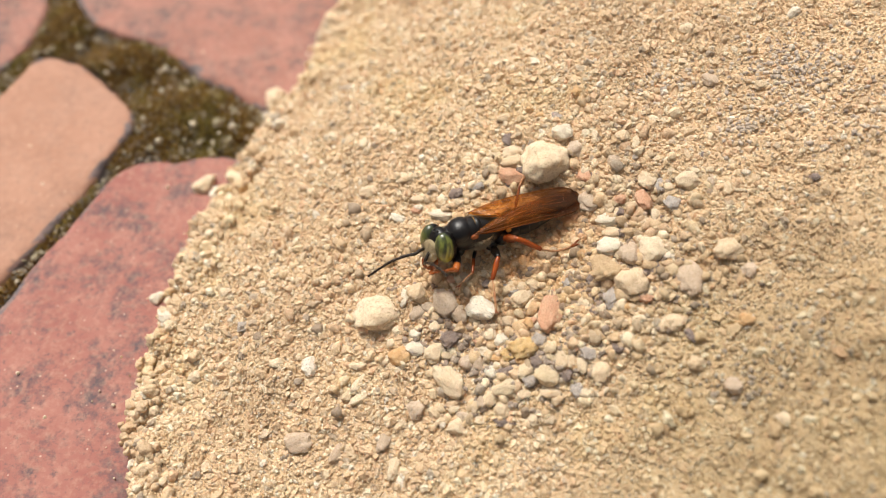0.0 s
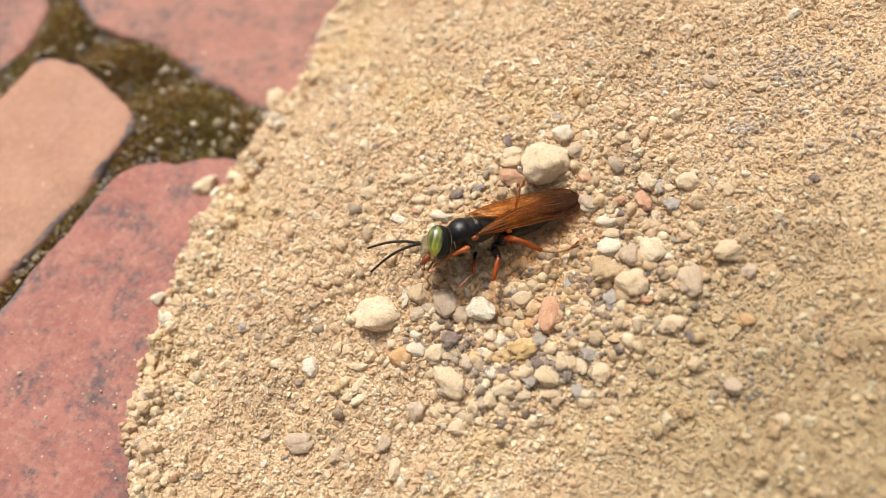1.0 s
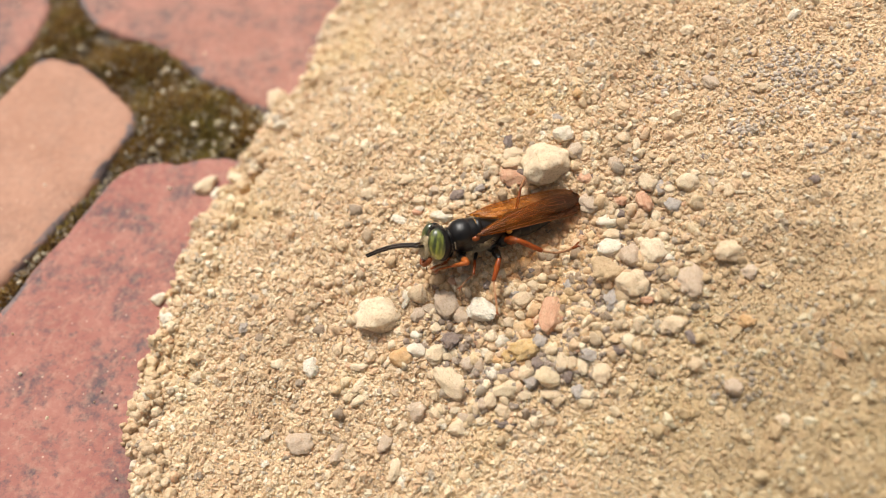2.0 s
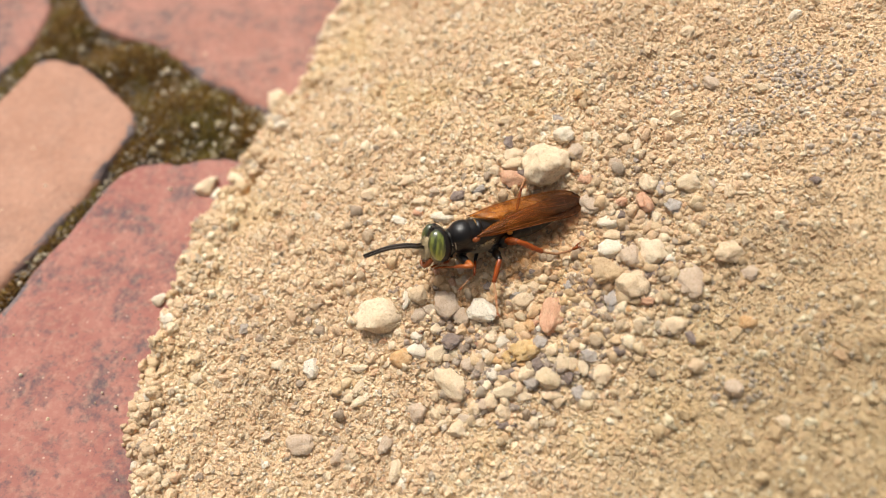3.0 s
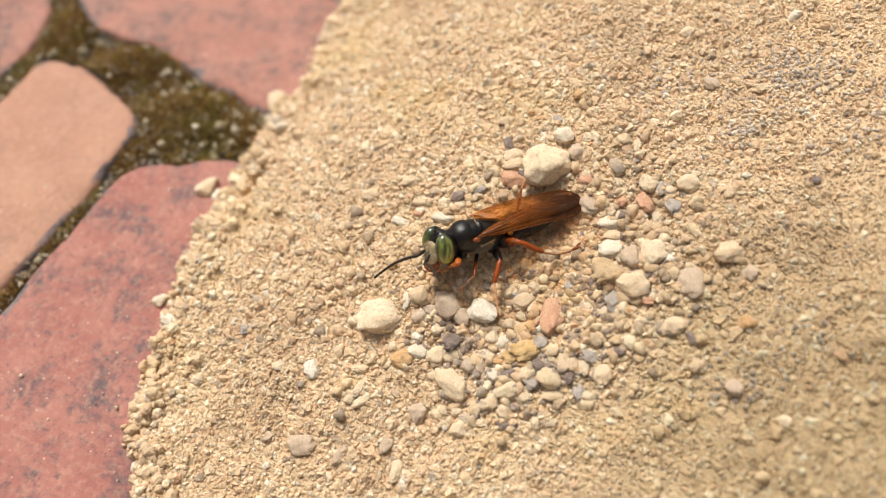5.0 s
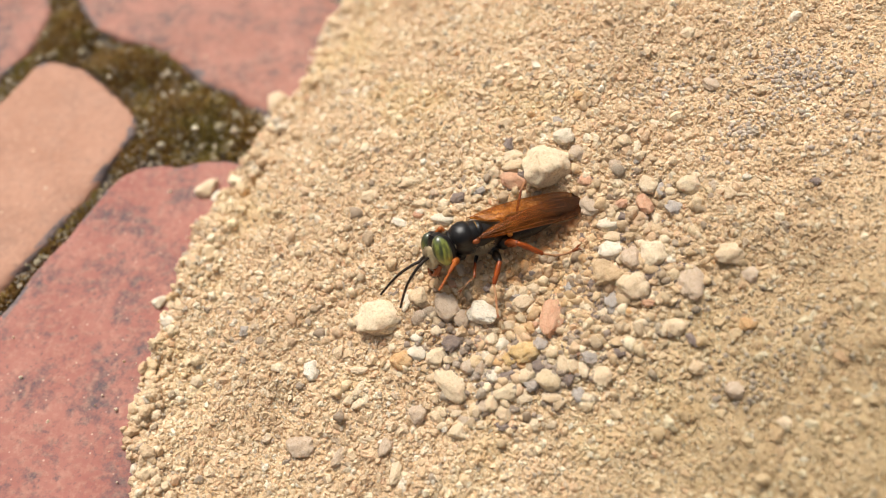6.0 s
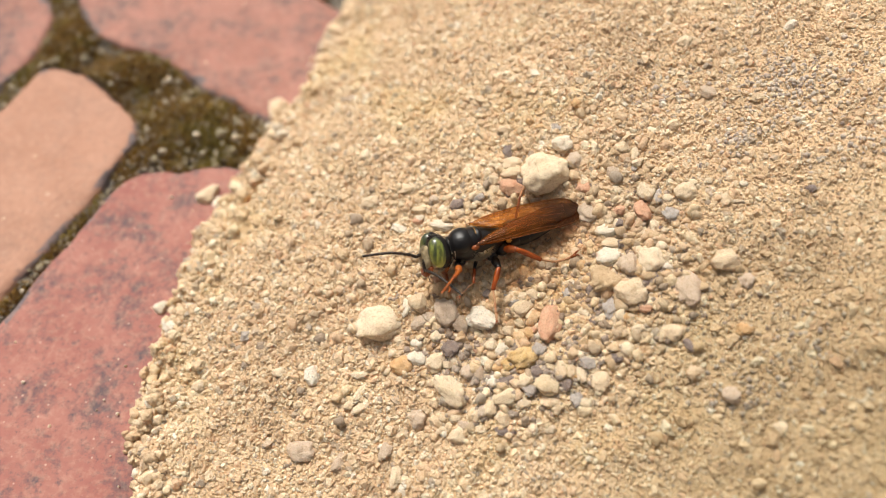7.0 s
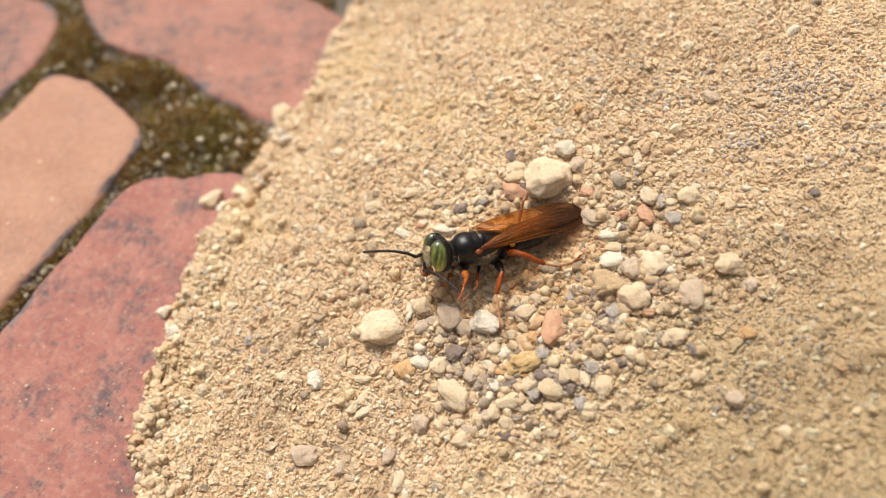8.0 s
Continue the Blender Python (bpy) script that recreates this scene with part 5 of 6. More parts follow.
    legs = {s: grooming_leg(wasp) for s in "LR"}
    return head, scapes, feelers, legs


HEAD, SCAPES, ANTENNAE, FORELEGS = build_wasp()
loose_sand()
moss()


# ---- what moves ----
def motions():
    """The wasp cleans its face: the head rolls, the antennae are drawn through the forelegs."""
    walk(HEAD, [
        (0, pose(9.00 * MM, 0.51 * MM, 6.51 * MM, 19.6, -19.0, 18.1)),
        (0.5, pose(9.11 * MM, 0.40 * MM, 6.59 * MM, 20.0, -19.3, 18.0)),
        (0.6, pose(9.53 * MM, 0.74 * MM, 6.33 * MM, 61.8, -11.0, 30.2)),
        (0.7, pose(9.85 * MM, 0.36 * MM, 6.47 * MM, 60.5, -8.2, 26.8)),
        (0.8, pose(10.11 * MM, -0.14 * MM, 6.62 * MM, 64.4, -3.3, 22.9)),
        (1, pose(9.20 * MM, 0.11 * MM, 6.83 * MM, 59.7, -6.1, -22.5)),
        (1.5, pose(9.59 * MM, -0.25 * MM, 7.01 * MM, 38.5, -13.5, -6.2)),
        (3, pose(9.74 * MM, -0.40 * MM, 7.06 * MM, 36.3, -11.7, -4.0)),
        (3.4, pose(9.61 * MM, -0.25 * MM, 6.94 * MM, 30.2, -13.6, 1.8)),
        (3.5, pose(9.82 * MM, -0.08 * MM, 6.85 * MM, 27.7, -9.3, 4.7)),
        (3.6, pose(10.24 * MM, 0.14 * MM, 6.42 * MM, 19.9, -8.4, -13.8)),
        (3.8, pose(10.08 * MM, 0.42 * MM, 6.23 * MM, 13.2, -4.3, -0.6)),
        (4, pose(9.05 * MM, 0.65 * MM, 6.23 * MM, 13.1, -14.1, 11.5)),
        (4.2, pose(8.70 * MM, 0.45 * MM, 6.62 * MM, 20.9, -15.4, 14.1)),
        (4.5, pose(9.15 * MM, 0.38 * MM, 6.58 * MM, 21.6, -19.2, 14.1)),
        (4.7, pose(9.08 * MM, 0.31 * MM, 6.68 * MM, 22.1, -19.7, 13.4)),
        (5.8, pose(9.41 * MM, 0.60 * MM, 6.43 * MM, 37.6, -8.4, 17.2)),
        (6, pose(9.43 * MM, 0.70 * MM, 6.38 * MM, 38.1, -9.1, 15.3)),
        (6.1, pose(9.45 * MM, 0.66 * MM, 6.42 * MM, 44.1, -3.8, 24.3)),
        (6.2, pose(9.34 * MM, 0.92 * MM, 6.18 * MM, 61.3, -3.2, 33.4)),
        (6.3, pose(9.64 * MM, 1.22 * MM, 5.96 * MM, 60.6, -15.0, 39.3)),
        (6.4, pose(10.27 * MM, 0.07 * MM, 6.55 * MM, 42.7, -13.9, 14.0)),
        (6.5, pose(9.90 * MM, 0.45 * MM, 6.44 * MM, 54.1, -8.2, -1.6)),
        (6.7, pose(10.15 * MM, 0.03 * MM, 6.70 * MM, 49.6, -14.8, 3.6)),
        (7, pose(9.87 * MM, -0.45 * MM, 6.97 * MM, 39.5, -11.2, 1.8)),
        (7.5, pose(10.07 * MM, -1.08 * MM, 7.43 * MM, 38.6, -23.5, -2.7)),
        (8, pose(10.06 * MM, -1.00 * MM, 7.51 * MM, 31.3, -13.7, -4.8)),
    ])
    walk(SCAPES["R"], [
        (0, pose(2.90 * MM, -0.90 * MM, -0.60 * MM, 0.9, 8.0, 6.5)),
        (0.3, pose(2.90 * MM, -0.90 * MM, -0.60 * MM, -0.1, 1.9, -1.8)),
        (0.5, pose(2.90 * MM, -0.90 * MM, -0.60 * MM, -3.8, 23.8, -9.4)),
        (0.6, pose(2.90 * MM, -0.90 * MM, -0.60 * MM, -6.2, -11.4, 28.9)),
        (0.7, pose(2.90 * MM, -0.90 * MM, -0.60 * MM, -7.7, -10.9, 35.8)),
        (0.8, pose(2.90 * MM, -0.90 * MM, -0.60 * MM, -7.3, -11.7, 32.4)),
        (1, pose(2.90 * MM, -0.90 * MM, -0.60 * MM, 4.4, -3.8, -48.8)),
        (1.5, pose(2.90 * MM, -0.90 * MM, -0.60 * MM, -8.0, -10.6, 37.5)),
        (1.7, pose(2.90 * MM, -0.90 * MM, -0.60 * MM, -9.9, -10.6, 43.3)),
        (2.8, pose(2.90 * MM, -0.90 * MM, -0.60 * MM, -15.2, -17.2, 42.5)),
        (3, pose(2.90 * MM, -0.90 * MM, -0.60 * MM, -14.5, -16.2, 42.8)),
        (3.2, pose(2.90 * MM, -0.90 * MM, -0.60 * MM, -14.5, -20.6, 36.3)),
        (3.4, pose(2.90 * MM, -0.90 * MM, -0.60 * MM, -12.6, -17.1, 37.3)),
        (3.5, pose(2.90 * MM, -0.90 * MM, -0.60 * MM, 3.1, 4.6, 34.3)),
        (3.6, pose(2.90 * MM, -0.90 * MM, -0.60 * MM, 111.0, 50.3, 106.4)),
        (3.8, pose(2.90 * MM, -0.90 * MM, -0.60 * MM, 47.3, 45.3, 56.7)),
        (4, pose(2.90 * MM, -0.90 * MM, -0.60 * MM, 11.2, 14.9, 37.5)),
        (4.2, pose(2.90 * MM, -0.90 * MM, -0.60 * MM, 12.4, 19.8, 32.9)),
        (4.5, pose(2.90 * MM, -0.90 * MM, -0.60 * MM, 1.4, 6.5, 12.2)),
        (4.7, pose(2.90 * MM, -0.90 * MM, -0.60 * MM, 2.0, 9.4, 12.2)),
        (5.8, pose(2.90 * MM, -0.90 * MM, -0.60 * MM, -1.3, -2.3, 28.7)),
        (6, pose(2.90 * MM, -0.90 * MM, -0.60 * MM, 1.5, 2.7, 29.9)),
        (6.1, pose(2.90 * MM, -0.90 * MM, -0.60 * MM, 18.9, 41.2, 27.4)),
        (6.2, pose(2.90 * MM, -0.90 * MM, -0.60 * MM, 16.9, 27.0, 33.9)),
        (6.3, pose(2.90 * MM, -0.90 * MM, -0.60 * MM, -25.0, 70.8, -26.3)),
        (6.4, pose(2.90 * MM, -0.90 * MM, -0.60 * MM, 10.9, 10.4, 46.7)),
        (6.5, pose(2.90 * MM, -0.90 * MM, -0.60 * MM, 45.2, 38.0, 58.5)),
        (6.7, pose(2.90 * MM, -0.90 * MM, -0.60 * MM, -7.6, -5.6, 54.0)),
        (7, pose(2.90 * MM, -0.90 * MM, -0.60 * MM, -7.8, -7.0, 48.2)),
        (7.5, pose(2.90 * MM, -0.90 * MM, -0.60 * MM, -6.3, -9.7, 32.9)),
        (8, pose(2.90 * MM, -0.90 * MM, -0.60 * MM, -4.3, -4.6, 43.2)),
    ])
    walk(ANTENNAE["R"], [
        (0, pose(6.25 * MM, -0.52 * MM, -1.07 * MM, -11.1, 30.6, -35.9)),
        (0.3, pose(6.30 * MM, -1.01 * MM, -0.71 * MM, -16.0, 30.1, -86.6)),
        (0.5, pose(5.97 * MM, -1.41 * MM, -1.97 * MM, -15.2, 32.7, -58.6)),
        (0.6, pose(5.82 * MM, 0.71 * MM, 0.07 * MM, -19.2, 0.3, -74.7)),
        (0.7, pose(5.61 * MM, 1.05 * MM, 0.04 * MM, -40.6, 11.4, 25.6)),
        (0.8, pose(5.71 * MM, 0.88 * MM, 0.09 * MM, -18.7, -4.2, -67.3)),
        (1, pose(5.13 * MM, -3.45 * MM, -0.37 * MM, -46.3, 12.6, -20.6)),
        (1.5, pose(5.55 * MM, 1.14 * MM, 0.03 * MM, -26.2, 16.0, -30.1)),
        (1.7, pose(5.33 * MM, 1.39 * MM, 0.03 * MM, -26.0, 18.4, -30.1)),
        (2.8, pose(5.29 * MM, 1.29 * MM, 0.41 * MM, -23.2, 15.1, -24.9)),
        (3, pose(5.29 * MM, 1.32 * MM, 0.35 * MM, -22.1, 14.1, -18.7)),
        (3.2, pose(5.47 * MM, 0.98 * MM, 0.60 * MM, -19.7, 4.3, -24.2)),
        (3.4, pose(5.49 * MM, 1.07 * MM, 0.40 * MM, -16.2, 21.0, -16.2)),
        (3.5, pose(5.70 * MM, 1.01 * MM, -0.87 * MM, -20.5, 51.9, -30.9)),
        (3.6, pose(2.29 * MM, 1.18 * MM, -3.21 * MM, 12.5, -7.1, 102.7)),
        (3.8, pose(4.21 * MM, 1.10 * MM, -3.02 * MM, 5.0, -17.2, 78.1)),
        (4, pose(5.51 * MM, 1.10 * MM, -1.48 * MM, 11.0, -13.7, 75.2)),
        (4.2, pose(5.59 * MM, 0.84 * MM, -1.75 * MM, 8.2, -11.9, 63.8)),
        (4.5, pose(6.20 * MM, -0.19 * MM, -0.99 * MM, -14.1, 36.5, -37.5)),
        (4.7, pose(6.18 * MM, -0.19 * MM, -1.15 * MM, -16.6, 36.5, -46.6)),
        (5.8, pose(5.88 * MM, 0.73 * MM, -0.46 * MM, -21.2, 18.3, -39.8)),
        (6, pose(5.85 * MM, 0.79 * MM, -0.76 * MM, -25.6, 29.5, -34.4)),
        (6.1, pose(5.17 * MM, 0.28 * MM, -2.84 * MM, -15.9, 29.6, 62.2)),
        (6.2, pose(5.42 * MM, 0.79 * MM, -2.14 * MM, -34.1, 50.3, 50.2)),
        (6.3, pose(3.90 * MM, -1.39 * MM, -3.81 * MM, -25.0, 38.4, 49.7)),
        (6.4, pose(5.19 * MM, 1.53 * MM, -1.21 * MM, -7.0, 11.3, 55.0)),
        (6.5, pose(4.30 * MM, 1.39 * MM, -2.69 * MM, -3.3, 31.8, 71.0)),
        (6.7, pose(4.89 * MM, 1.84 * MM, -0.27 * MM, -13.2, -10.0, -91.8)),
        (7, pose(5.15 * MM, 1.62 * MM, -0.19 * MM, -24.6, -5.8, -16.0)),
        (7.5, pose(5.71 * MM, 0.92 * MM, -0.02 * MM, -29.9, 2.2, -40.1)),
        (8, pose(5.37 * MM, 1.42 * MM, -0.33 * MM, -17.3, -2.0, -13.9)),
    ])
    walk(SCAPES["L"], [
        (0, pose(2.90 * MM, 0.90 * MM, -0.60 * MM, 11.2, 53.6, 13.8)),
        (0.3, pose(2.90 * MM, 0.90 * MM, -0.60 * MM, 8.9, 53.0, 11.1)),
        (0.5, pose(2.90 * MM, 0.90 * MM, -0.60 * MM, -10.0, 31.5, -18.7)),
        (0.6, pose(2.90 * MM, 0.90 * MM, -0.60 * MM, 0.2, 5.6, 2.0)),
        (0.7, pose(2.90 * MM, 0.90 * MM, -0.60 * MM, 6.3, 14.3, 24.2)),
        (0.8, pose(2.90 * MM, 0.90 * MM, -0.60 * MM, -0.4, -1.0, 20.5)),
        (1, pose(2.90 * MM, 0.90 * MM, -0.60 * MM, -7.9, 8.3, -43.7)),
        (1.5, pose(2.90 * MM, 0.90 * MM, -0.60 * MM, -4.4, -6.6, 34.1)),
        (1.7, pose(2.90 * MM, 0.90 * MM, -0.60 * MM, -8.7, -9.6, 42.3)),
        (2.8, pose(2.90 * MM, 0.90 * MM, -0.60 * MM, -14.2, -16.9, 41.1)),
        (3, pose(2.90 * MM, 0.90 * MM, -0.60 * MM, -13.6, -15.9, 41.4)),
        (3.2, pose(2.90 * MM, 0.90 * MM, -0.60 * MM, -12.9, -20.9, 32.6)),
        (3.4, pose(2.90 * MM, 0.90 * MM, -0.60 * MM, -9.8, -15.8, 32.4)),
        (3.5, pose(2.90 * MM, 0.90 * MM, -0.60 * MM, 2.8, 5.0, 28.9)),
        (3.6, pose(2.90 * MM, 0.90 * MM, -0.60 * MM, 126.2, 46.6, 118.1)),
        (3.8, pose(2.90 * MM, 0.90 * MM, -0.60 * MM, 91.2, 45.1, 90.8)),
        (4, pose(2.90 * MM, 0.90 * MM, -0.60 * MM, 55.6, 50.6, 62.1)),
        (4.2, pose(2.90 * MM, 0.90 * MM, -0.60 * MM, 54.8, 58.1, 59.1)),
        (4.5, pose(2.90 * MM, 0.90 * MM, -0.60 * MM, 13.3, 55.1, 16.0)),
        (4.7, pose(2.90 * MM, 0.90 * MM, -0.60 * MM, 14.4, 56.1, 17.2)),
        (5.8, pose(2.90 * MM, 0.90 * MM, -0.60 * MM, -0.2, -0.5, 17.8)),
        (6, pose(2.90 * MM, 0.90 * MM, -0.60 * MM, 2.4, 7.1, 18.5)),
        (6.1, pose(2.90 * MM, 0.90 * MM, -0.60 * MM, 34.9, 45.9, 44.2)),
        (6.2, pose(2.90 * MM, 0.90 * MM, -0.60 * MM, -15.8, 60.1, -18.1)),
        (6.3, pose(2.90 * MM, 0.90 * MM, -0.60 * MM, -22.4, 73.8, -23.2)),
        (6.4, pose(2.90 * MM, 0.90 * MM, -0.60 * MM, 10.5, 68.4, 11.2)),
        (6.5, pose(2.90 * MM, 0.90 * MM, -0.60 * MM, 0.9, 76.3, 0.9)),
        (6.7, pose(2.90 * MM, 0.90 * MM, -0.60 * MM, 16.8, 79.6, 17.1)),
        (7, pose(2.90 * MM, 0.90 * MM, -0.60 * MM, 62.2, 73.0, 63.3)),
        (7.5, pose(2.90 * MM, 0.90 * MM, -0.60 * MM, 78.6, 76.2, 78.9)),
        (8, pose(2.90 * MM, 0.90 * MM, -0.60 * MM, 79.4, 66.3, 80.3)),
    ])
    walk(ANTENNAE["L"], [
        (0, pose(4.86 * MM, 1.38 * MM, -3.34 * MM, 13.0, -16.9, 76.3)),
        (0.3, pose(4.91 * MM, 1.29 * MM, -3.31 * MM, 13.1, -16.4, 75.2)),
        (0.5, pose(5.65 * MM, -0.03 * MM, -2.38 * MM, -15.3, 36.5, -55.4)),
        (0.6, pose(6.28 * MM, 1.02 * MM, -0.93 * MM, -67.1, 37.0, -56.0)),
        (0.7, pose(5.91 * MM, 2.25 * MM, -1.44 * MM, -46.4, 39.2, 14.3)),
        (0.8, pose(6.08 * MM, 2.09 * MM, -0.54 * MM, -40.6, 14.0, -52.5)),
        (1, pose(5.33 * MM, -1.43 * MM, -1.09 * MM, -51.8, 38.2, -16.6)),
        (1.5, pose(5.70 * MM, 2.79 * MM, -0.21 * MM, -26.9, 22.8, -29.1)),
        (1.7, pose(5.38 * MM, 3.15 * MM, -0.03 * MM, -26.0, 16.7, -31.1)),
        (2.8, pose(5.35 * MM, 3.04 * MM, 0.39 * MM, -23.3, 20.6, -21.8)),
        (3, pose(5.35 * MM, 3.06 * MM, 0.33 * MM, -22.1, 13.5, -18.9)),
        (3.2, pose(5.58 * MM, 2.61 * MM, 0.61 * MM, -18.2, 6.1, -12.1)),
        (3.4, pose(5.66 * MM, 2.65 * MM, 0.33 * MM, -17.7, 26.0, -22.8)),
        (3.5, pose(5.87 * MM, 2.54 * MM, -0.90 * MM, 5.9, 7.2, 81.7)),
        (3.6, pose(1.80 * MM, 2.96 * MM, -3.07 * MM, 12.9, -15.3, 103.4)),
        (3.8, pose(2.86 * MM, 3.30 * MM, -3.01 * MM, 3.7, -21.6, 101.1)),
        (4, pose(3.91 * MM, 2.81 * MM, -3.23 * MM, 10.7, -14.6, 84.1)),
        (4.2, pose(3.82 * MM, 2.44 * MM, -3.49 * MM, 11.5, -25.4, 79.9)),
        (4.5, pose(4.77 * MM, 1.44 * MM, -3.39 * MM, 14.1, -11.4, 80.3)),
        (4.7, pose(4.71 * MM, 1.46 * MM, -3.42 * MM, 15.3, -15.3, 81.3)),
        (5.8, pose(6.14 * MM, 1.94 * MM, -0.57 * MM, -23.5, 21.8, -12.4)),
        (6, pose(6.10 * MM, 1.97 * MM, -1.02 * MM, -39.2, 53.0, -40.4)),
        (6.1, pose(4.60 * MM, 2.55 * MM, -3.04 * MM, -12.0, 23.8, 71.0)),
        (6.2, pose(4.51 * MM, 0.37 * MM, -3.55 * MM, -20.9, 35.8, 69.5)),
        (6.3, pose(3.77 * MM, 0.53 * MM, -3.86 * MM, -17.7, 19.4, 62.6)),
        (6.4, pose(4.13 * MM, 1.14 * MM, -3.76 * MM, 6.1, 54.0, 81.5)),
        (6.5, pose(3.71 * MM, 0.91 * MM, -3.90 * MM, 9.2, 57.3, 90.5)),
        (6.7, pose(3.49 * MM, 1.08 * MM, -3.94 * MM, 21.9, 51.9, 103.9)),
        (7, pose(3.35 * MM, 1.79 * MM, -3.85 * MM, 18.4, 18.7, 114.0)),
        (7.5, pose(3.06 * MM, 1.69 * MM, -3.90 * MM, 26.2, 12.4, 99.4)),
        (8, pose(3.13 * MM, 2.25 * MM, -3.71 * MM, 19.0, 3.2, 114.1)),
    ])
    walk(FORELEGS["R"][0], [
        (0, pose(4.40 * MM, -2.20 * MM, 3.40 * MM, 90.0, 51.8, 15.5)),
        (0.5, pose(4.40 * MM, -2.20 * MM, 3.40 * MM, 90.0, 54.4, -0.1)),
        (0.6, pose(4.40 * MM, -2.20 * MM, 3.40 * MM, 90.0, -38.0, -44.7)),
        (0.7, pose(4.40 * MM, -2.20 * MM, 3.40 * MM, 90.0, -55.2, -34.5)),
        (0.8, pose(4.40 * MM, -2.20 * MM, 3.40 * MM, 90.0, -52.2, -26.1)),
        (1, pose(4.40 * MM, -2.20 * MM, 3.40 * MM, 90.0, 62.0, -38.2)),
        (1.5, pose(4.40 * MM, -2.20 * MM, 3.40 * MM, 90.0, 55.6, 48.9)),
        (1.7, pose(4.40 * MM, -2.20 * MM, 3.40 * MM, 90.0, 56.3, 48.0)),
        (2.8, pose(4.40 * MM, -2.20 * MM, 3.40 * MM, 90.0, 67.6, 39.9)),
        (3, pose(4.40 * MM, -2.20 * MM, 3.40 * MM, 90.0, 70.6, 47.0)),
        (3.2, pose(4.40 * MM, -2.20 * MM, 3.40 * MM, 90.0, 66.2, 32.6)),
        (3.4, pose(4.40 * MM, -2.20 * MM, 3.40 * MM, 90.0, 74.2, -27.6)),
        (3.5, pose(4.40 * MM, -2.20 * MM, 3.40 * MM, 90.0, -32.5, -50.9)),
        (3.6, pose(4.40 * MM, -2.20 * MM, 3.40 * MM, 90.0, 0.1, -14.2)),
        (3.8, pose(4.40 * MM, -2.20 * MM, 3.40 * MM, 90.0, 4.3, -7.4)),
        (4, pose(4.40 * MM, -2.20 * MM, 3.40 * MM, 90.0, 5.6, -4.7)),
        (4.2, pose(4.40 * MM, -2.20 * MM, 3.40 * MM, 90.0, 5.0, -6.1)),
        (4.5, pose(4.40 * MM, -2.20 * MM, 3.40 * MM, 90.0, 43.0, -4.9)),
        (4.7, pose(4.40 * MM, -2.20 * MM, 3.40 * MM, 90.0, 43.5, -6.0)),
        (5.8, pose(4.40 * MM, -2.20 * MM, 3.40 * MM, 90.0, -61.2, -28.5)),
        (6, pose(4.40 * MM, -2.20 * MM, 3.40 * MM, 90.0, -59.2, -21.8)),
        (6.1, pose(4.40 * MM, -2.20 * MM, 3.40 * MM, 90.0, -53.8, -31.1)),
        (6.2, pose(4.40 * MM, -2.20 * MM, 3.40 * MM, 90.0, -11.1, -30.8)),
        (6.3, pose(4.40 * MM, -2.20 * MM, 3.40 * MM, 90.0, -6.8, -24.2)),
        (6.4, pose(4.40 * MM, -2.20 * MM, 3.40 * MM, 90.0, 2.6, -9.8)),
        (6.5, pose(4.40 * MM, -2.20 * MM, 3.40 * MM, 90.0, 3.6, -8.5)),
        (6.7, pose(4.40 * MM, -2.20 * MM, 3.40 * MM, 90.0, 21.6, 21.8)),
        (7, pose(4.40 * MM, -2.20 * MM, 3.40 * MM, 90.0, 30.4, 49.8)),
        (7.5, pose(4.40 * MM, -2.20 * MM, 3.40 * MM, 90.0, 30.5, 48.2)),
        (8, pose(4.40 * MM, -2.20 * MM, 3.40 * MM, 90.0, 67.6, 30.1)),
    ])
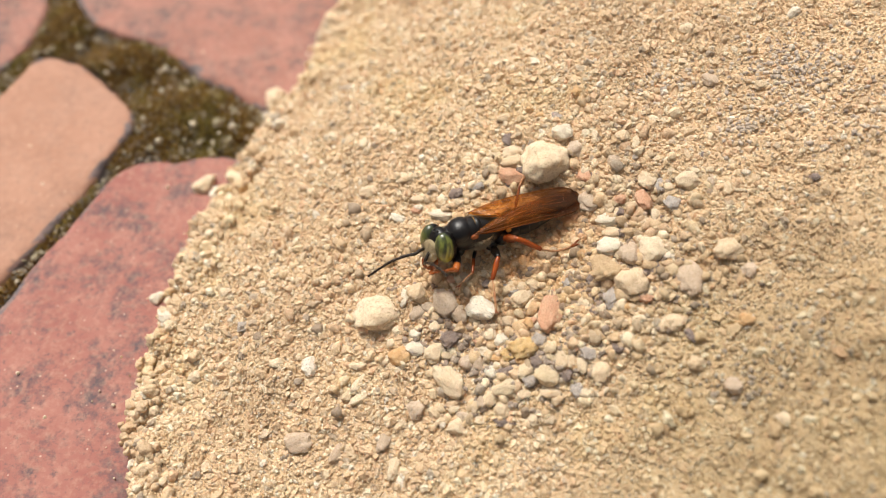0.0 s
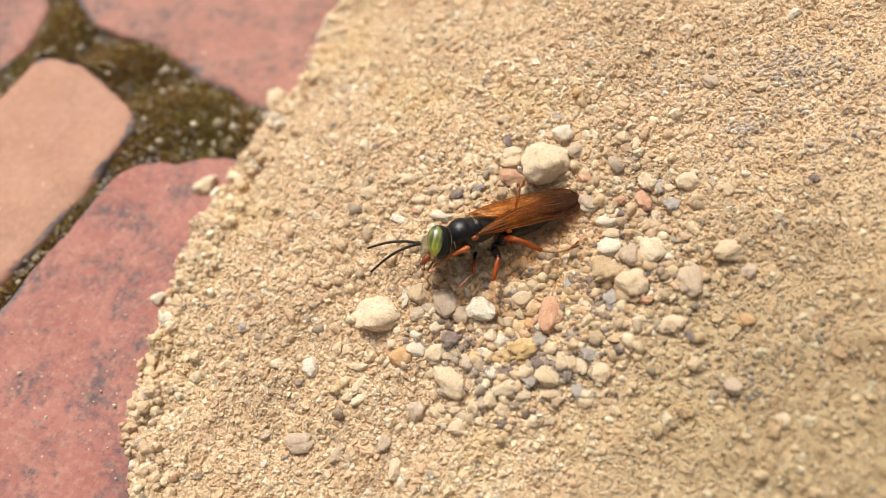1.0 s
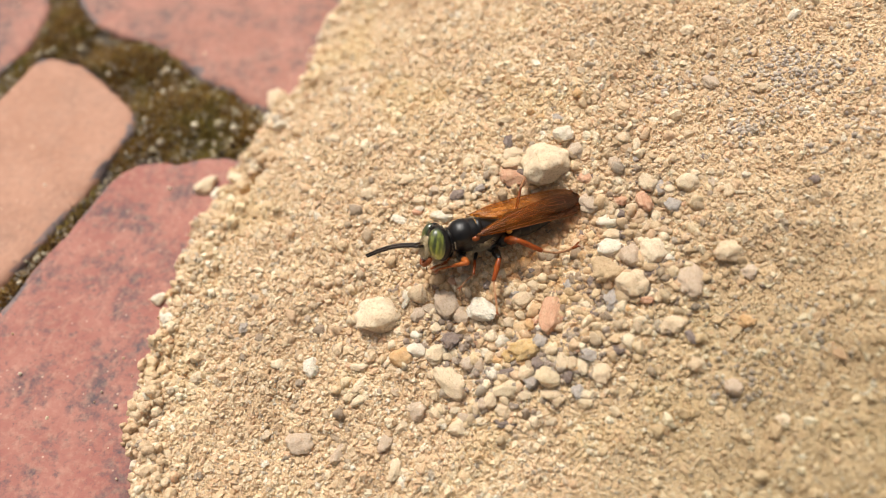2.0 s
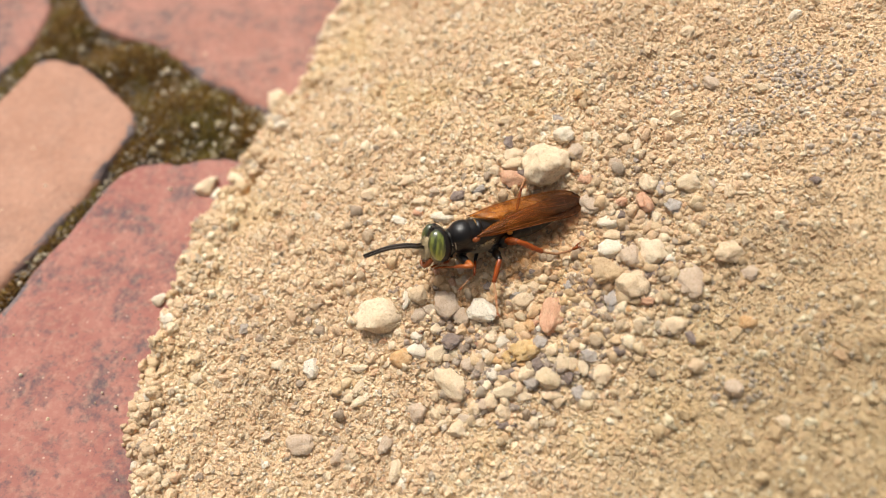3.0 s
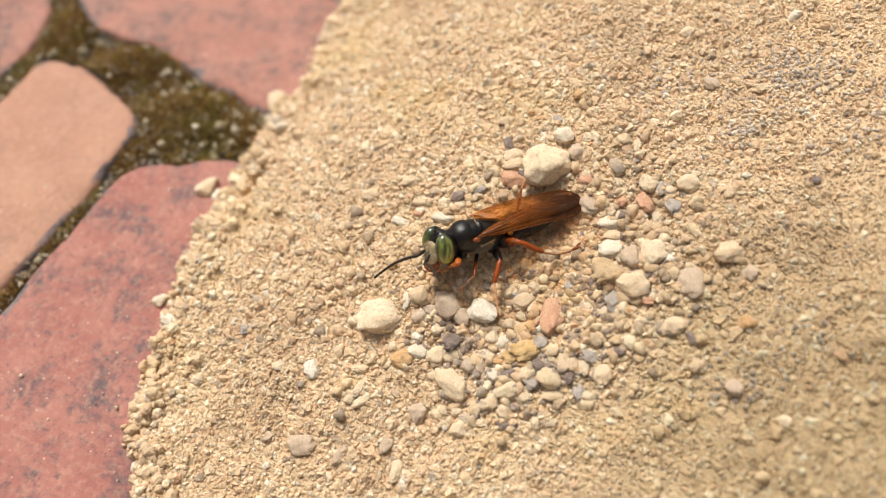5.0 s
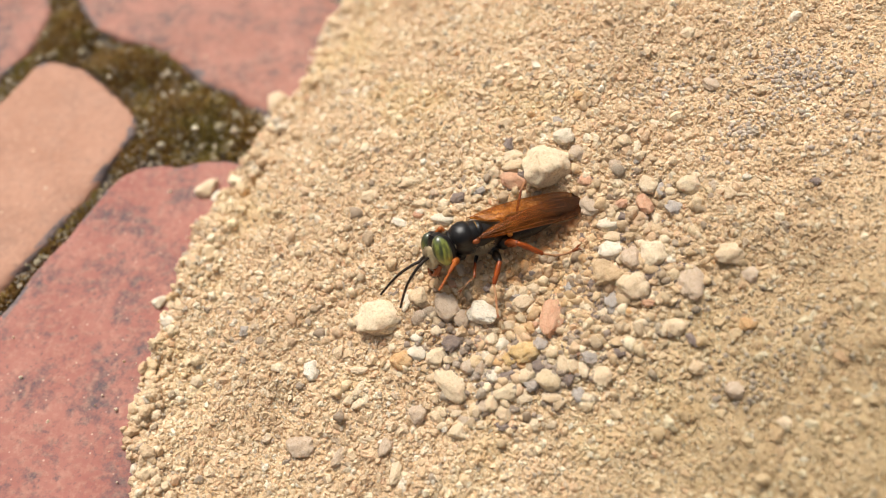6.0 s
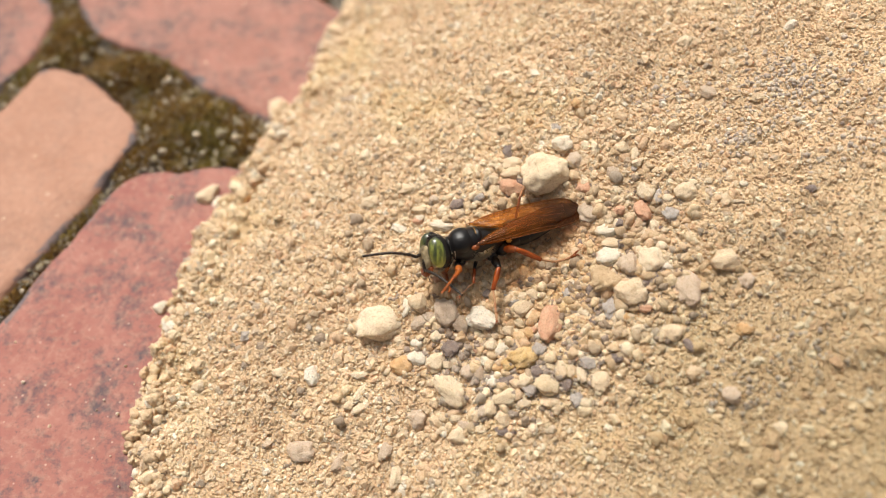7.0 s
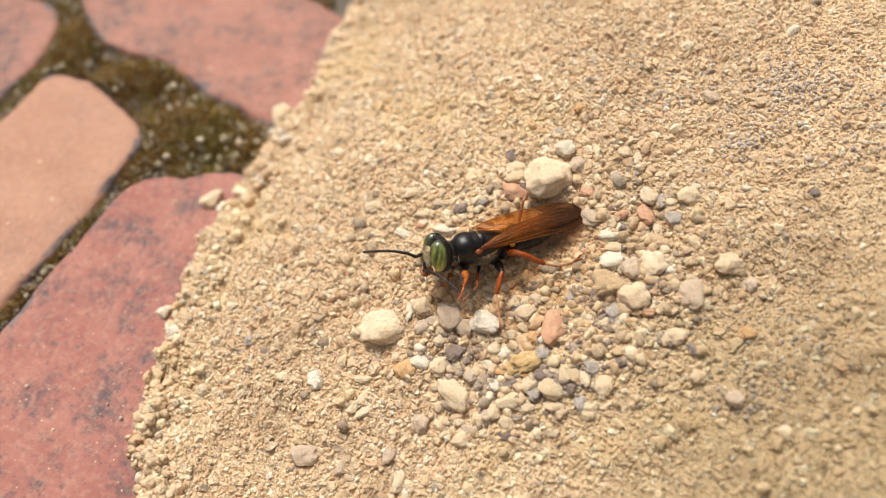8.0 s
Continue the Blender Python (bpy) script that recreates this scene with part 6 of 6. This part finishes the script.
    walk(FORELEGS["R"][1], [
        (0, pose(6.60 * MM, 0.00 * MM, 0.00 * MM, -106.5, 37.3, 98.7)),
        (0.5, pose(6.60 * MM, 0.00 * MM, 0.00 * MM, -89.9, 50.6, 108.1)),
        (0.6, pose(6.60 * MM, 0.00 * MM, 0.00 * MM, 74.4, 82.9, 128.5)),
        (0.7, pose(6.60 * MM, 0.00 * MM, 0.00 * MM, -47.0, 78.4, -1.1)),
        (0.8, pose(6.60 * MM, 0.00 * MM, 0.00 * MM, -59.4, 70.2, -2.1)),
        (1, pose(6.60 * MM, 0.00 * MM, 0.00 * MM, -21.6, 66.3, 159.4)),
        (1.5, pose(6.60 * MM, 0.00 * MM, 0.00 * MM, -129.9, -2.8, 104.8)),
        (1.7, pose(6.60 * MM, 0.00 * MM, 0.00 * MM, -128.8, -1.8, 104.0)),
        (2.8, pose(6.60 * MM, 0.00 * MM, 0.00 * MM, -121.7, 2.5, 113.7)),
        (3, pose(6.60 * MM, 0.00 * MM, 0.00 * MM, -125.5, -5.0, 115.6)),
        (3.2, pose(6.60 * MM, 0.00 * MM, 0.00 * MM, -117.2, 9.0, 113.7)),
        (3.4, pose(6.60 * MM, 0.00 * MM, 0.00 * MM, -59.7, 43.2, 145.3)),
        (3.5, pose(6.60 * MM, 0.00 * MM, 0.00 * MM, -136.6, 64.1, -91.9)),
        (3.6, pose(6.60 * MM, 0.00 * MM, 0.00 * MM, -79.8, 78.4, 18.3)),
        (3.8, pose(6.60 * MM, 0.00 * MM, 0.00 * MM, -100.4, 54.8, -58.3)),
        (4, pose(6.60 * MM, 0.00 * MM, 0.00 * MM, -94.1, 44.9, -34.7)),
        (4.2, pose(6.60 * MM, 0.00 * MM, 0.00 * MM, -98.0, 53.3, -53.2)),
        (4.5, pose(6.60 * MM, 0.00 * MM, 0.00 * MM, -82.7, 55.2, 108.2)),
        (4.7, pose(6.60 * MM, 0.00 * MM, 0.00 * MM, -80.8, 55.7, 110.2)),
        (5.8, pose(6.60 * MM, 0.00 * MM, 0.00 * MM, -117.8, 13.6, -137.8)),
        (6, pose(6.60 * MM, 0.00 * MM, 0.00 * MM, -111.2, 22.7, -129.7)),
        (6.1, pose(6.60 * MM, 0.00 * MM, 0.00 * MM, -120.3, 56.5, -108.5)),
        (6.2, pose(6.60 * MM, 0.00 * MM, 0.00 * MM, -136.9, 59.4, -95.8)),
        (6.3, pose(6.60 * MM, 0.00 * MM, 0.00 * MM, -126.0, 58.5, -84.5)),
        (6.4, pose(6.60 * MM, 0.00 * MM, 0.00 * MM, -94.0, 65.6, -10.6)),
        (6.5, pose(6.60 * MM, 0.00 * MM, 0.00 * MM, -97.9, 48.1, -40.2)),
        (6.7, pose(6.60 * MM, 0.00 * MM, 0.00 * MM, -100.5, 35.8, 37.4)),
        (7, pose(6.60 * MM, 0.00 * MM, 0.00 * MM, -152.7, 31.2, 66.6)),
        (7.5, pose(6.60 * MM, 0.00 * MM, 0.00 * MM, -141.0, 22.2, 73.4)),
        (8, pose(6.60 * MM, 0.00 * MM, 0.00 * MM, -121.9, 30.3, 112.5)),
    ])
    walk(FORELEGS["L"][0], [
        (0, pose(4.40 * MM, 2.20 * MM, 3.40 * MM, 90.0, -15.8, 71.6)),
        (0.5, pose(4.40 * MM, 2.20 * MM, 3.40 * MM, 90.0, -16.2, 67.2)),
        (0.6, pose(4.40 * MM, 2.20 * MM, 3.40 * MM, 90.0, -34.7, 79.1)),
        (0.7, pose(4.40 * MM, 2.20 * MM, 3.40 * MM, 90.0, -50.4, 84.7)),
        (0.8, pose(4.40 * MM, 2.20 * MM, 3.40 * MM, 90.0, -58.7, 116.7)),
        (1, pose(4.40 * MM, 2.20 * MM, 3.40 * MM, 90.0, -59.0, 117.8)),
        (1.5, pose(4.40 * MM, 2.20 * MM, 3.40 * MM, 90.0, -41.0, 100.7)),
        (1.7, pose(4.40 * MM, 2.20 * MM, 3.40 * MM, 90.0, -34.5, 93.3)),
        (2.8, pose(4.40 * MM, 2.20 * MM, 3.40 * MM, 90.0, -25.6, 105.2)),
        (3, pose(4.40 * MM, 2.20 * MM, 3.40 * MM, 90.0, -23.5, 104.4)),
        (3.2, pose(4.40 * MM, 2.20 * MM, 3.40 * MM, 90.0, -51.0, 77.8)),
        (3.4, pose(4.40 * MM, 2.20 * MM, 3.40 * MM, 90.0, -36.8, 69.0)),
        (3.5, pose(4.40 * MM, 2.20 * MM, 3.40 * MM, 90.0, -64.5, 65.1)),
        (3.6, pose(4.40 * MM, 2.20 * MM, 3.40 * MM, 90.0, -77.2, 85.5)),
        (3.8, pose(4.40 * MM, 2.20 * MM, 3.40 * MM, 90.0, -51.7, 48.7)),
        (4, pose(4.40 * MM, 2.20 * MM, 3.40 * MM, 90.0, -53.2, 95.2)),
        (4.2, pose(4.40 * MM, 2.20 * MM, 3.40 * MM, 90.0, -39.7, 92.6)),
        (4.5, pose(4.40 * MM, 2.20 * MM, 3.40 * MM, 90.0, -33.0, 65.7)),
        (4.7, pose(4.40 * MM, 2.20 * MM, 3.40 * MM, 90.0, -33.7, 65.8)),
        (5.8, pose(4.40 * MM, 2.20 * MM, 3.40 * MM, 90.0, -49.3, 77.8)),
        (6, pose(4.40 * MM, 2.20 * MM, 3.40 * MM, 90.0, -43.3, 61.3)),
        (6.1, pose(4.40 * MM, 2.20 * MM, 3.40 * MM, 90.0, -66.6, 97.3)),
        (6.2, pose(4.40 * MM, 2.20 * MM, 3.40 * MM, 90.0, -56.3, 85.8)),
        (6.3, pose(4.40 * MM, 2.20 * MM, 3.40 * MM, 90.0, -41.9, 70.0)),
        (6.4, pose(4.40 * MM, 2.20 * MM, 3.40 * MM, 90.0, -29.1, 63.8)),
        (6.5, pose(4.40 * MM, 2.20 * MM, 3.40 * MM, 90.0, -33.2, 60.6)),
        (6.7, pose(4.40 * MM, 2.20 * MM, 3.40 * MM, 90.0, -44.4, 67.2)),
        (7, pose(4.40 * MM, 2.20 * MM, 3.40 * MM, 90.0, -38.5, 74.3)),
        (7.5, pose(4.40 * MM, 2.20 * MM, 3.40 * MM, 90.0, -36.6, 84.3)),
        (8, pose(4.40 * MM, 2.20 * MM, 3.40 * MM, 90.0, -33.9, 84.3)),
    ])
    walk(FORELEGS["L"][1], [
        (0, pose(6.60 * MM, 0.00 * MM, 0.00 * MM, -142.1, -35.1, 37.1)),
        (0.5, pose(6.60 * MM, 0.00 * MM, 0.00 * MM, -136.8, -30.3, 32.0)),
        (0.6, pose(6.60 * MM, 0.00 * MM, 0.00 * MM, -26.7, -41.8, -97.5)),
        (0.7, pose(6.60 * MM, 0.00 * MM, 0.00 * MM, 0.2, -24.3, -152.7)),
        (0.8, pose(6.60 * MM, 0.00 * MM, 0.00 * MM, 33.2, -23.7, -170.4)),
        (1, pose(6.60 * MM, 0.00 * MM, 0.00 * MM, 53.0, -51.1, 163.8)),
        (1.5, pose(6.60 * MM, 0.00 * MM, 0.00 * MM, 37.3, -45.4, -170.6)),
        (1.7, pose(6.60 * MM, 0.00 * MM, 0.00 * MM, 29.1, -44.0, -160.5)),
        (2.8, pose(6.60 * MM, 0.00 * MM, 0.00 * MM, 59.7, -47.4, -176.7)),
        (3, pose(6.60 * MM, 0.00 * MM, 0.00 * MM, 62.9, -45.4, -178.5)),
        (3.2, pose(6.60 * MM, 0.00 * MM, 0.00 * MM, -6.3, -23.6, -154.0)),
        (3.4, pose(6.60 * MM, 0.00 * MM, 0.00 * MM, -150.7, -3.7, 12.4)),
        (3.5, pose(6.60 * MM, 0.00 * MM, 0.00 * MM, -24.4, -9.5, -156.2)),
        (3.6, pose(6.60 * MM, 0.00 * MM, 0.00 * MM, -43.9, -66.3, -122.1)),
        (3.8, pose(6.60 * MM, 0.00 * MM, 0.00 * MM, -54.6, -38.8, -102.1)),
        (4, pose(6.60 * MM, 0.00 * MM, 0.00 * MM, 27.7, -57.9, -172.2)),
        (4.2, pose(6.60 * MM, 0.00 * MM, 0.00 * MM, 20.2, -45.5, -154.7)),
        (4.5, pose(6.60 * MM, 0.00 * MM, 0.00 * MM, -12.4, -34.8, -139.4)),
        (4.7, pose(6.60 * MM, 0.00 * MM, 0.00 * MM, -12.2, -34.8, -140.2)),
        (5.8, pose(6.60 * MM, 0.00 * MM, 0.00 * MM, -4.5, -33.3, -150.2)),
        (6, pose(6.60 * MM, 0.00 * MM, 0.00 * MM, -112.3, -8.9, -26.9)),
        (6.1, pose(6.60 * MM, 0.00 * MM, 0.00 * MM, 65.6, -76.8, 137.9)),
        (6.2, pose(6.60 * MM, 0.00 * MM, 0.00 * MM, 8.4, -33.3, -167.4)),
        (6.3, pose(6.60 * MM, 0.00 * MM, 0.00 * MM, -67.1, -64.7, -66.3)),
        (6.4, pose(6.60 * MM, 0.00 * MM, 0.00 * MM, -31.6, -60.5, -97.0)),
        (6.5, pose(6.60 * MM, 0.00 * MM, 0.00 * MM, -25.6, -55.1, -112.8)),
        (6.7, pose(6.60 * MM, 0.00 * MM, 0.00 * MM, -64.6, -45.1, -70.7)),
        (7, pose(6.60 * MM, 0.00 * MM, 0.00 * MM, -126.6, -23.3, -11.5)),
        (7.5, pose(6.60 * MM, 0.00 * MM, 0.00 * MM, -122.7, -31.5, -15.1)),
        (8, pose(6.60 * MM, 0.00 * MM, 0.00 * MM, -139.9, -19.1, -6.7)),
    ])


motions()
